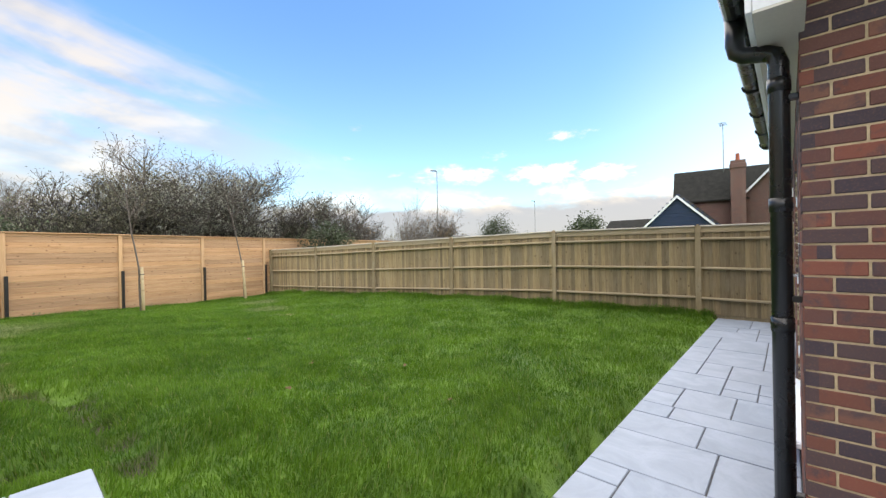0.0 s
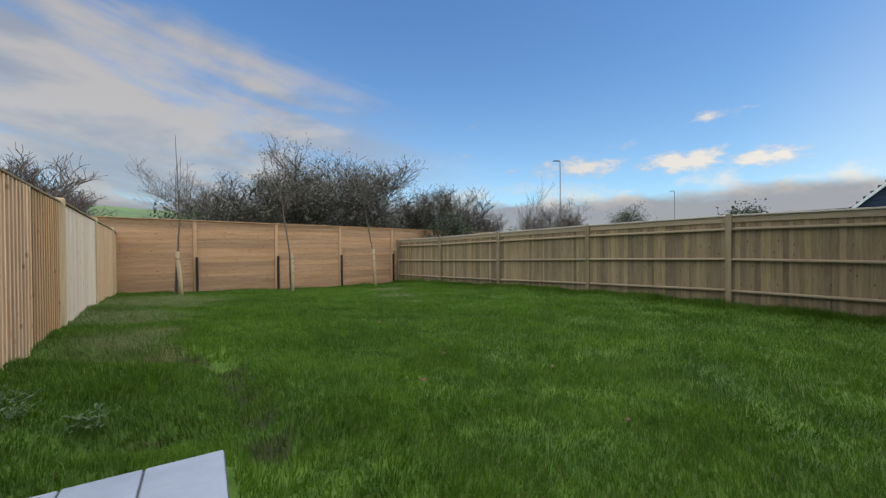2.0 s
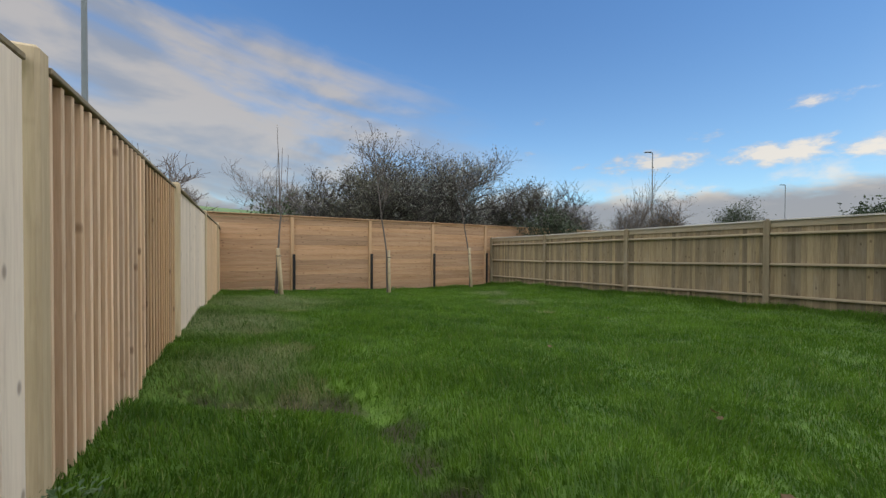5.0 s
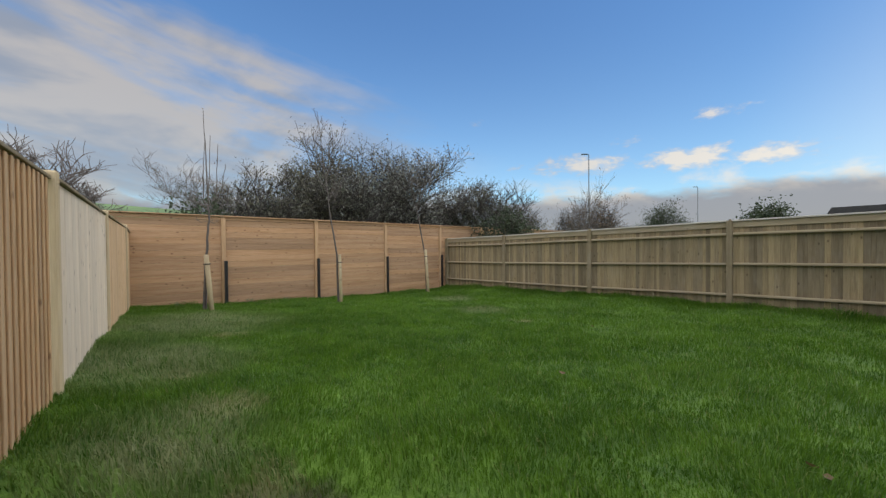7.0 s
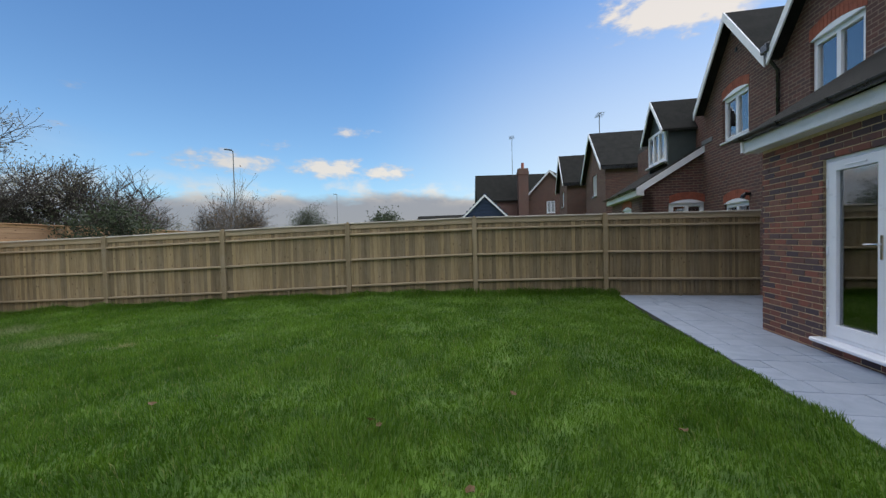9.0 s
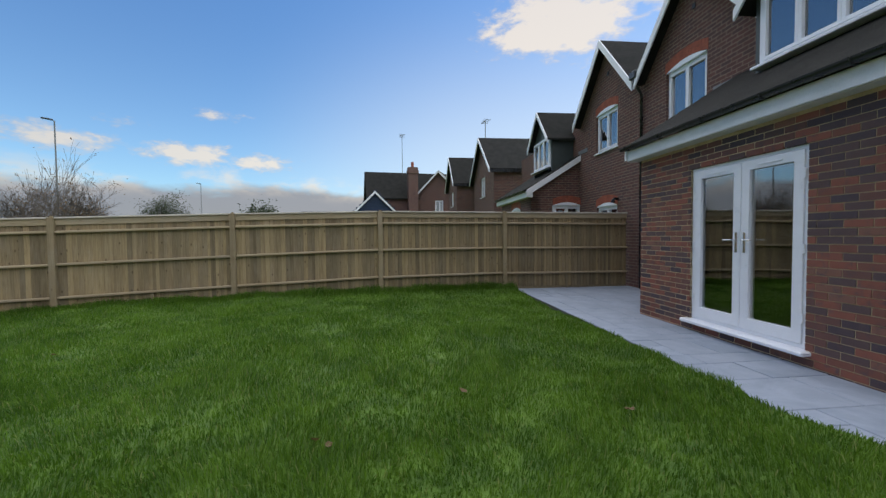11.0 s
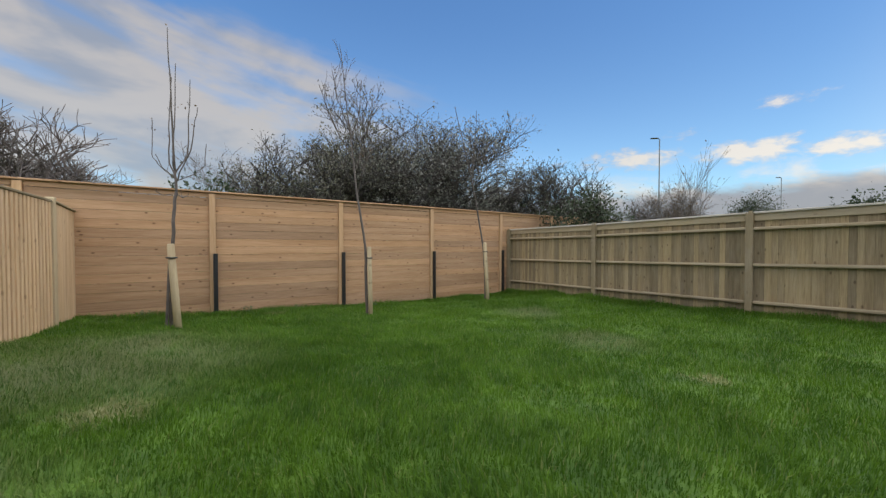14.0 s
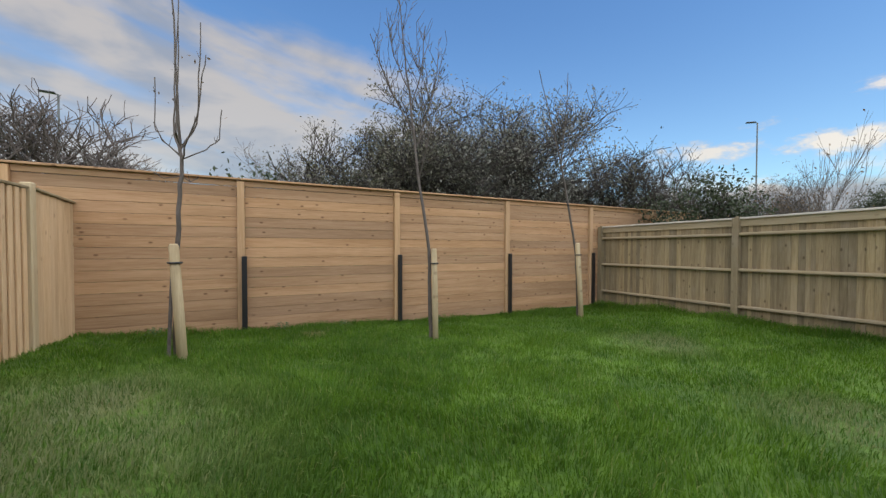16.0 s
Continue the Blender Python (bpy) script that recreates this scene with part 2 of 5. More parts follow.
def brick_piece(name, island):
    """Multi-stock bricks: red, plum and blue-grey faces, each one different."""
    def build(n, bsdf):
        at = n.add("ShaderNodeTexCoord").outputs["Object"]
        rnd = n.add("ShaderNodeNewGeometry").outputs["Random Per Island"] if island else n.add("ShaderNodeObjectInfo").outputs["Random"]
        off = n.add("ShaderNodeCombineXYZ", {0: n.math("MULTIPLY", rnd, 71.0), 1: n.math("MULTIPLY", rnd, 33.0), 2: n.math("MULTIPLY", rnd, 17.0)}).outputs[0]
        vec = n.vec("ADD", at, off)
        ramp = n.add("ShaderNodeValToRGB", {0: rnd})
        ramp.color_ramp.interpolation = "CONSTANT"
        stops = [(0.0, (0.20, 0.082, 0.062)), (0.2, (0.105, 0.07, 0.072)), (0.42, (0.255, 0.094, 0.068)), (0.58, (0.155, 0.076, 0.066)), (0.74, (0.075, 0.058, 0.07)), (0.9, (0.225, 0.11, 0.082))]
        el = ramp.color_ramp.elements
        el[0].position, el[0].color = stops[0][0], rgb(*stops[0][1])
        el[1].position, el[1].color = stops[1][0], rgb(*stops[1][1])
        for p, c in stops[2:]:
            e = el.new(p)
            e.color = rgb(*c)
        blot = n.noise(vec, 9, 5, 0.65, 0.4).outputs[0]
        fine = n.noise(vec, 120, 3, 0.7).outputs[0]
        col = n.mix(n.step(blot, 0.5, 0.72), ramp.outputs[0], rgb(0.10, 0.07, 0.075))
        col = n.mix(n.math("MULTIPLY", n.step(fine, 0.5, 0.8), 0.4), col, rgb(0.30, 0.16, 0.10))
        put(n, bsdf, color=col, rough=0.88, spec=0.3, normal=bump(n, n.math("ADD", n.math("MULTIPLY", fine, 0.6), blot), 0.5, 0.004))
    return material(name, build)


BRICK = brick_piece("multi_stock_brick", False)
BRICK_JOINED = brick_piece("multi_stock_brick_joined", True)
BRICK_RED = plain("red_rubbed_brick", (0.30, 0.085, 0.05), 0.85, var=0.3, relief=0.4)


def brickwork():
    """Brickwork too far off to pick the bricks apart."""
    def build(n, bsdf):
        at = n.add("ShaderNodeTexCoord").outputs["Object"]
        s = n.add("ShaderNodeSeparateXYZ", {0: at})
        flat = n.add("ShaderNodeCombineXYZ", {0: n.math("ADD", s.outputs[0], s.outputs[1]), 1: s.outputs[2]}).outputs[0]
        b = n.add("ShaderNodeTexBrick", {"Vector": flat, "Color1": rgb(0.15, 0.076, 0.066), "Color2": rgb(0.095, 0.064, 0.064), "Mortar": rgb(0.27, 0.21, 0.16), "Scale": 1.0, "Mortar Size": 0.007, "Mortar Smooth": 0.2, "Bias": -0.1, "Brick Width": 0.225, "Row Height": 0.075})
        blot = n.noise(at, 5, 5, 0.6).outputs[0]
        col = n.mix(n.math("MULTIPLY", n.step(blot, 0.4, 0.7), 0.35), b.outputs[0], rgb(0.10, 0.055, 0.045))
        put(n, bsdf, color=col, rough=0.9, spec=0.25, normal=bump(n, n.math("SUBTRACT", n.math("MULTIPLY", blot, 0.2), b.outputs[1]), 0.5, 0.008))
    return material("far_brickwork", build)


BRICKWORK = brickwork()


def roof_tiles():
    def build(n, bsdf):
        at = n.add("ShaderNodeTexCoord").outputs["Object"]
        s = n.add("ShaderNodeSeparateXYZ", {0: at})
        wide = n.noise(at, 3, 4, 0.6).outputs[0]
        fine = n.noise(at, 40, 3, 0.6).outputs[0]
        row = n.math("FRACT", n.math("MULTIPLY", s.outputs[2], 9.0))
        t = n.math("ADD", n.math("MULTIPLY", wide, 0.5), n.math("MULTIPLY", fine, 0.5))
        put(n, bsdf, color=n.mix(n.step(t, 0.3, 0.7), rgb(0.011, 0.012, 0.011), rgb(0.028, 0.028, 0.025)), rough=0.85, spec=0.12, normal=bump(n, n.math("ADD", row, fine), 0.6, 0.012))
    return material("plain_roof_tile", build)


TILES = roof_tiles()


def stone():
    def build(n, bsdf):
        at = n.add("ShaderNodeTexCoord").outputs["Object"]
        rnd = n.add("ShaderNodeObjectInfo").outputs["Random"]
        vec = n.vec("ADD", at, n.add("ShaderNodeCombineXYZ", {0: n.math("MULTIPLY", rnd, 40.0), 1: rnd, 2: rnd}).outputs[0])
        a = n.noise(vec, 2.2, 5, 0.6, 1.2).outputs[0]
        b = n.noise(vec, 45, 4, 0.65).outputs[0]
        col = n.mix(n.step(a, 0.3, 0.72), rgb(0.24, 0.295, 0.37), rgb(0.35, 0.41, 0.50))
        col = n.mix(n.math("MULTIPLY", n.step(b, 0.45, 0.75), 0.25), col, rgb(0.28, 0.31, 0.36))
        col = n.mix(n.math("MULTIPLY", rnd, 0.3), col, rgb(0.31, 0.35, 0.41))
        put(n, bsdf, color=col, rough=n.math("ADD", 0.42, n.math("MULTIPLY", a, 0.3)), spec=0.4, normal=bump(n, n.math("ADD", a, n.math("MULTIPLY", b, 0.3)), 0.35, 0.006))
    return material("grey_sandstone", build)


STONE = stone()
DRY = ((-8.87, 6.87, 0.35), (-9.27, 6.33, 0.32), (-9.2, 5.62, 0.3), (-8.9, 5.75, 0.25), (-9.0, 7.9, 0.3), (-8.13, 11.7, 0.3), (-8.27, 9.75, 0.35), (-4.0, 8.0, 0.25), (-6.5, 13.9, 0.25))


def grass(name, blades):
    def build(n, bsdf):
        geo = n.add("ShaderNodeNewGeometry")
        pos = geo.outputs["Position"]
        rnd = geo.outputs["Random Per Island"]
        wide = n.noise(pos, 0.55, 4, 0.6, 0.6).outputs[0]
        mid = n.noise(pos, 4.5, 4, 0.6, 0.4).outputs[0]
        t = n.math("ADD", n.math("MULTIPLY", wide, 0.42), n.math("MULTIPLY", mid, 0.58))
        if blades:
            t = n.math("ADD", n.math("MULTIPLY", t, 0.82), n.math("MULTIPLY", rnd, 0.18))
        col = n.mix(n.step(t, 0.36, 0.66), GRASS_LO, GRASS_HI)
        dry = None
        for x, y, r in DRY:
            d = n.vec("DISTANCE", n.vec("MULTIPLY", pos, (1, 1, 0)), (x, y, 0))
            k = n.math("SUBTRACT", 1.0, n.step(n.math("ADD", d, n.math("MULTIPLY", n.math("SUBTRACT", mid, 0.5), 0.9)), r * 0.35, r))
            dry = k if dry is None else n.math("MAXIMUM", dry, k)
        dry = n.math("MULTIPLY", dry, n.step(n.math("ADD", rnd, mid) if blades else n.math("ADD", mid, mid), 0.6, 1.2))
        if blades:
            dry = n.math("MAXIMUM", dry, n.math("MULTIPLY", n.step(rnd, 0.94, 0.97), 0.6))
        col = n.mix(n.math("MULTIPLY", dry, 0.75), col, rgb(0.36, 0.32, 0.17))
        worn = None
        for x, y, r in ((-8.6, 11.2, 2.0), (-9.2, 8.6, 1.3), (-9.2, 6.4, 0.9), (-2.6, 11.6, 0.9), (-3.6, 9.4, 0.8)):
            d = n.vec("DISTANCE", n.vec("MULTIPLY", pos, (1, 1, 0)), (x, y, 0))
            k = n.math("SUBTRACT", 1.0, n.step(n.math("ADD", d, n.math("MULTIPLY", n.math("SUBTRACT", wide, 0.5), 1.2)), r * 0.2, r))
            worn = k if worn is None else n.math("MAXIMUM", worn, k)
        col = n.mix(n.math("MULTIPLY", worn, n.step(n.math("ADD", rnd, mid) if blades else mid, 0.5, 1.3)), col, rgb(0.27, 0.30, 0.15))
        if not blades:
            col = n.mix(0.2, col, rgb(0.05, 0.062, 0.026))
        # Bare earth along the ruts, its colour also darkened for the shade inside them.
        soil_shade = None
        for x, y, r in ((-9.6, 5.9, 0.24), (-9.3, 5.78, 0.28), (-9.0, 5.66, 0.28), (-8.7, 5.53, 0.26), (-9.15, 3.65, 0.2), (-8.45, 5.1, 0.22), (-8.48, 4.7, 0.22), (-8.5, 4.3, 0.22), (-8.53, 3.8, 0.2), (-8.55, 3.3, 0.2)):
            d = n.vec("DISTANCE", n.vec("MULTIPLY", pos, (1, 1, 0)), (x, y, 0))
            k = n.math("SUBTRACT", 1.0, n.step(n.math("ADD", d, n.math("MULTIPLY", n.math("SUBTRACT", mid, 0.5), 0.3)), r * 0.3, r))
            soil_shade = k if soil_shade is None else n.math("MAXIMUM", soil_shade, k)
        col = n.mix(n.math("MULTIPLY", soil_shade, 0.3 if blades else 0.9), col, rgb(0.05, 0.04, 0.024))
        put(n, bsdf, color=col, rough=0.6, spec=0.25)
        if blades:
            back = n.add("ShaderNodeBsdfTranslucent", {"Color": col})
            both = n.add("ShaderNodeMixShader", {0: 0.45, 1: bsdf.outputs[0], 2: back.outputs[0]})
            n.tree.links.new(both.outputs[0], n.tree.nodes["Material Output"].inputs[0])
        else:
            put(n, bsdf, normal=bump(n, n.math("ADD", mid, n.noise(pos, 60, 3, 0.7).outputs[0]), 0.6, 0.03))
    return material(name, build)


GRASS_LO, GRASS_HI = rgb(0.05, 0.122, 0.013), rgb(0.13, 0.252, 0.025)
GRASS = grass("lawn_grass_blade", True)
TURF = grass("lawn_turf", False)


def leaf(name, dark, light):
    def build(n, bsdf):
        geo = n.add("ShaderNodeNewGeometry")
        col = n.mix(geo.outputs["Random Per Island"], dark, light)
        col = n.mix(n.step(n.noise(geo.outputs["Position"], 1.1, 3).outputs[0], 0.35, 0.65), n.mix(0.4, col, dark), col)
        put(n, bsdf, color=col, rough=0.55, spec=0.4)
        back = n.add("ShaderNodeBsdfTranslucent", {"Color": col})
        both = n.add("ShaderNodeMixShader", {0: 0.25, 1: bsdf.outputs[0], 2: back.outputs[0]})
        n.tree.links.new(both.outputs[0], n.tree.nodes["Material Output"].inputs[0])
    return material(name, build)


LEAF_THORN = leaf("hawthorn_leaf", rgb(0.05, 0.056, 0.03), rgb(0.27, 0.255, 0.19))
LEAF_SILVER = leaf("silver_hedge_leaf", rgb(0.075, 0.085, 0.06), rgb(0.40, 0.39, 0.34))
LEAF_DARK = leaf("evergreen_leaf", rgb(0.022, 0.036, 0.016), rgb(0.085, 0.11, 0.06))
LEAF_BROWN = leaf("withered_leaf", rgb(0.12, 0.07, 0.03), rgb(0.26, 0.17, 0.08))
LEAF_WEED = leaf("thistle_leaf", rgb(0.05, 0.10, 0.035), rgb(0.14, 0.22, 0.10))
HILL = plain("far_pasture", (0.10, 0.17, 0.06), 0.9, var=0.25, scale=0.05, relief=0.0, fine=0.4)


def glass():
    def build(n, bsdf):
        put(n, bsdf, color=rgb(0.9, 0.95, 0.95), rough=0.02, trans=1.0)
        bsdf.inputs["IOR"].default_value = 1.5
        clear = n.add("ShaderNodeBsdfTransparent", {"Color": rgb(0.88, 0.92, 0.92)})
        shine = n.add("ShaderNodeBsdfGlossy", {"Color": rgb(0.95, 0.97, 1.0), "Roughness": 0.015})
        both = n.add("ShaderNodeMixShader", {0: n.add("ShaderNodeFresnel", {"IOR": 3.2}).outputs[0], 1: clear.outputs[0], 2: shine.outputs[0]})
        n.tree.links.new(both.outputs[0], n.tree.nodes["Material Output"].inputs[0])
    return material("window_glass", build)


GLASS = glass()


# ---- small helpers ----
def empty(name, m=None, parent=None):
    ob = new(name)
    ob.empty_display_size = 0.1
    if parent:
        ob.parent = parent
    if m is not None:
        ob.matrix_basis = m
    return ob


def mesh_of(name, bm, mat, smooth=False):
    me = bpy.data.meshes.new(name)
    bm.to_mesh(me)
    bm.free()
    me.materials.append(mat)
    if smooth:
        for p in me.polygons:
            p.use_smooth = True
    return me


def place(name, me, parent=None, m=None):
    ob = new(name, me)
    if parent:
        ob.parent = parent
    if m is not None:
        ob.matrix_basis = m
    return ob


def part(name, bm, mat, parent=None, label="", m=None, smooth=False):
    ob = place(name, mesh_of(name, bm, mat, smooth), parent, m)
    return tagged(ob, label) if label else ob


def box(x0, y0, z0, x1, y1, z1, bevel=0.0, bm=None):
    bm = bm or bmesh.new()
    made = bmesh.ops.create_cube(bm, size=1.0, matrix=Matrix.Translation(((x0 + x1) / 2, (y0 + y1) / 2, (z0 + z1) / 2)) @ Matrix.Diagonal((x1 - x0, y1 - y0, z1 - z0, 1)))
    if bevel:
        edges = list({e for v in made["verts"] for e in v.link_edges})
        bmesh.ops.bevel(bm, geom=edges, offset=bevel, segments=1, affect="EDGES")
    return bm


def tube(points, radii, sides=8, bm=None, cap=True):
    """A bent round bar through points."""
    bm = bm or bmesh.new()
    pts = [Vector(p) for p in points]
    rings = []
    q, last = None, None
    for i, p in enumerate(pts):
        d = (pts[min(i + 1, len(pts) - 1)] - pts[max(i - 1, 0)]).normalized()
        q = d.to_track_quat("Z", "Y") if q is None else last.rotation_difference(d) @ q
        last = d
        r = radii[i] if isinstance(radii, (list, tuple)) else radii
        rings.append([bm.verts.new(p + q @ Vector((math.cos(a) * r, math.sin(a) * r, 0))) for a in [2 * math.pi * k / sides for k in range(sides)]])
    for a, b in zip(rings, rings[1:]):
        for k in range(sides):
            bm.faces.new((a[k], a[(k + 1) % sides], b[(k + 1) % sides], b[k]))
    if cap:
        bm.faces.new(rings[0][::-1])
        bm.faces.new(rings[-1])
    return bm


def prism(outline, z_axis, depth, bm=None):
    """A solid from a flat outline (list of points), pushed along a direction."""
    bm = bm or bmesh.new()
    a = [bm.verts.new(p) for p in outline]
    b = [bm.verts.new(Vector(p) + Vector(z_axis) * depth) for p in outline]
    n = len(a)
    bm.faces.new(a[::-1])
    bm.faces.new(b)
    for i in range(n):
        bm.faces.new((a[i], a[(i + 1) % n], b[(i + 1) % n], b[i]))
    bmesh.ops.recalc_face_normals(bm, faces=bm.faces)
    return bm


# ---- ground ----
HOUSE = pose(-3.435, -0.93, 0, 0, 0, -9.05)
HOUSE_INV = HOUSE.inverted()
TERRACE = pose(-3.435, -0.942, 0, 0, 0, -8.5)
TERRACE_INV = TERRACE.inverted()
FAR_ROW = pose(-3.435, -0.942, 0, 0, 0, -8.8)
PATIO_Z, TERRACE_Z = -0.16, 0.13


def paved(x, y, grow=0.0):
    t = TERRACE_INV @ Vector((x, y, 0))
    if t.x < -5.94 + grow and t.y < 3.15 + grow:
        return TERRACE_Z
    return PATIO_Z if (HOUSE_INV @ Vector((x, y, 0))).y < 1.15 + grow else None


RUTS = (((-9.8, 5.98), (-8.42, 5.42)), ((-8.42, 5.42), (-8.5, 4.2)), ((-8.5, 4.2), (-8.57, 2.9)), ((-9.4, 3.72), (-8.9, 3.6)))


def ruts(x, y):
    """The settled edge of a turf strip."""
    worst = 0.0
    for (ax, ay), (bx, by) in RUTS:
        l2 = (bx - ax) ** 2 + (by - ay) ** 2
        t = max(0, min(1, ((x - ax) * (bx - ax) + (y - ay) * (by - ay)) / l2))
        d = math.hypot(x - ax - t * (bx - ax), y - ay - t * (by - ay))
        worst = max(worst, math.exp(-(d / 0.2) ** 2))
    return -0.16 * worst


def lawn_z(x, y):
    cx, cy = max(-11.0, min(1.0, x)), max(-1.5, min(16.0, y))
    z = -0.139 + 0.0081 * cx + 0.0276 * cy + 0.00246 * cx * cx - 0.00165 * cx * cy - 0.00323 * cy * cy - 0.045
    z += 0.085 * math.exp(-(cx / 1.1) ** 2) * min(1.0, max(0.0, cy + 1.6))
    z += 0.07 * math.exp(-((cx + 10.1) / 0.7) ** 2) * math.exp(-((cy - 5) / 4) ** 2)
    if -11 < x < 1 and -1 < y < 16:
        z += 0.05 * (noise.noise((x * 0.5, y * 0.5, 1.3))) + 0.028 * noise.noise((x * 1.7, y * 1.7, 4.0)) + ruts(x, y)
    return z


def ground_z(x, y):
    p = paved(x, y, 0.06)
    if p is not None and -13 < x < 2 and y < 8:
        return p - 0.09
    return lawn_z(x, y)


def spread(lo, hi, step, far):
    n = round((hi - lo) / step)
    inner = [lo + i * (hi - lo) / n for i in range(n + 1)]
    return [lo - f for f in reversed(far)] + inner + [hi + f for f in far]


FAR = (2, 6, 15, 40, 110, 300, 900, 3000)
gx, gy = spread(-12, 2, 0.14, FAR), spread(-3, 16.5, 0.14, FAR)
verts = [(x, y, ground_z(x, y)) for y in gy for x in gx]
W = len(gx)
faces = [(j * W + i, j * W + i + 1, (j + 1) * W + i + 1, (j + 1) * W + i) for j in range(len(gy) - 1) for i in range(W - 1)]
me = bpy.data.meshes.new("ground")
me.from_pydata(verts, [], faces)
me.materials.append(TURF)
for p in me.polygons:
    p.use_smooth = True
tagged(new("ground", me), "uneven green turf sloping gently away from the house", "lawn", kind="structure")


def lay_grass(seed, count, x0, x1, y0, y1, keep, length, width):
    """Blades as arrays: three triangles each, bent over by chance."""
    r = np.random.RandomState(seed)
    x, y = r.uniform(x0, x1, count), r.uniform(y0, y1, count)
    ok = keep(x, y, r)
    x, y = x[ok], y[ok]
    local = lambda m, i: m[i][0] * x + m[i][1] * y + m[i][3]
    u, v = local(HOUSE_INV, 0), local(HOUSE_INV, 1)
    tu, tv = local(TERRACE_INV, 0), local(TERRACE_INV, 1)
    wob = 0.04 * np.sin(u * 9) + 0.03 * np.sin(u * 23 + 1)
    ok = (v > 1.16 + wob) & ~((tu < -5.9) & (tv < 3.2))
    for ((ax, ay), (bx, by)), bare in zip(RUTS, (0.65, 0.35, 0.35, 0.35)):
        t = np.clip(((x - ax) * (bx - ax) + (y - ay) * (by - ay)) / ((bx - ax) ** 2 + (by - ay) ** 2), 0, 1)
        gap = np.hypot(x - ax - t * (bx - ax), y - ay - t * (by - ay)) + 0.05 * np.sin(x * 17) * np.sin(y * 13)
        ok &= (gap > 0.11) | (r.uniform(0, 1, len(x)) > bare)
    x, y = x[ok], y[ok]
    n = len(x)
    gxa, gya = np.array(gx), np.array(gy)
    zz = np.array([q[2] for q in verts]).reshape(len(gy), W)
    i, j = np.clip(np.searchsorted(gxa, x) - 1, 0, W - 2), np.clip(np.searchsorted(gya, y) - 1, 0, len(gy) - 2)
    fx, fy = (x - gxa[i]) / (gxa[i + 1] - gxa[i]), (y - gya[j]) / (gya[j + 1] - gya[j])
    z = zz[j, i] * (1 - fx) * (1 - fy) + zz[j, i + 1] * fx * (1 - fy) + zz[j + 1, i] * (1 - fx) * fy + zz[j + 1, i + 1] * fx * fy
    tuft = 0.5 + 0.5 * np.sin(x * 3.1 + 1.7 * np.sin(y * 2.3)) * np.sin(y * 2.7 + 1.3 * np.sin(x * 1.9))
    h = length * r.uniform(0.5, 1.25, n) * (0.55 + 0.85 * tuft)
    for ((ax, ay), (bx, by)), cut in zip(RUTS, (0.3, 0.0, 0.0, 0.2)):
        along = np.clip(((x - ax) * (bx - ax) + (y - ay) * (by - ay)) / ((bx - ax) ** 2 + (by - ay) ** 2), 0, 1)
        h = h * (1 - cut * np.exp(-((x - ax - along * (bx - ax)) ** 2 + (y - ay - along * (by - ay)) ** 2) / 0.02))
    wd = width * r.uniform(0.7, 1.3, n)
    swirl = 2.2 * np.sin(x * 1.3 + 2 * np.sin(y * 0.9)) + 2.0 * np.sin(y * 1.7 + 1.5 * np.sin(x * 1.1)) + 1.2 * np.sin(x * 5.1 + y * 4.3)
    a, lean, turn = swirl + r.normal(0, 1.2, n), r.uniform(0.15, 1.0, n), r.uniform(0, 2 * np.pi, n)
    wx, wy = np.cos(turn) * wd, np.sin(turn) * wd
    lx, ly = np.cos(a) * lean * h, np.sin(a) * lean * h
    v5 = np.empty((n, 5, 3), np.float32)
    v5[:, 0] = np.stack([x - wx, y - wy, z - 0.01], 1)
    v5[:, 1] = np.stack([x + wx, y + wy, z - 0.01], 1)
    v5[:, 2] = np.stack([x - wx * 0.8 + lx * 0.35, y - wy * 0.8 + ly * 0.35, z + h * 0.6], 1)
    v5[:, 3] = np.stack([x + wx * 0.8 + lx * 0.35, y + wy * 0.8 + ly * 0.35, z + h * 0.6], 1)
    v5[:, 4] = np.stack([x + lx, y + ly, z + h * np.sqrt(np.maximum(0.1, 1 - lean * lean * 0.7))], 1)
    base = np.arange(n, dtype=np.int32)[:, None] * 5
    tri = np.concatenate([base + np.array([[0, 1, 3]]), base + np.array([[0, 3, 2]]), base + np.array([[2, 3, 4]])], 1).reshape(-1)
    return v5.reshape(-1, 3), tri


def grass_object(name, v, tri, label):
    m = bpy.data.meshes.new(name)
    m.vertices.add(len(v))
    m.vertices.foreach_set("co", v.reshape(-1))
    m.loops.add(len(tri))
    m.loops.foreach_set("vertex_index", tri)
    m.polygons.add(len(tri) // 3)
    m.polygons.foreach_set("loop_start", np.arange(0, len(tri), 3, dtype=np.int32))
    m.update(calc_edges=True)
    m.materials.append(GRASS)
    return tagged(new(name, m), label, "grass", kind="stuff")


def near_line(x, y):
    """How near a spot is to the strip of lawn beside the long left fence."""
    return np.hypot(np.maximum(0, np.abs(x + 8.2) - 1.8), np.maximum(0, np.abs(y - 6.5) - 5.0))


grass_object("grass", *lay_grass(3, 800000, -10.3, 0.0, -1.0, 14.9, lambda x, y, r: r.uniform(0, 1, len(x)) < 0.35 + 0.65 * np.exp(-near_line(x, y) / 2.0), 0.068, 0.003), "lush green lawn with uneven longer tufts")
grass_object("fence_edge_grass", *lay_grass(5, 34000, -0.4, 0.03, -0.3, 14.85, lambda x, y, r: r.uniform(0, 1, len(x)) < 0.15 + 0.85 * ((x + 0.4) / 0.4) ** 1.5, 0.13, 0.003), "longer unmown grass along the foot of the closeboard fence")
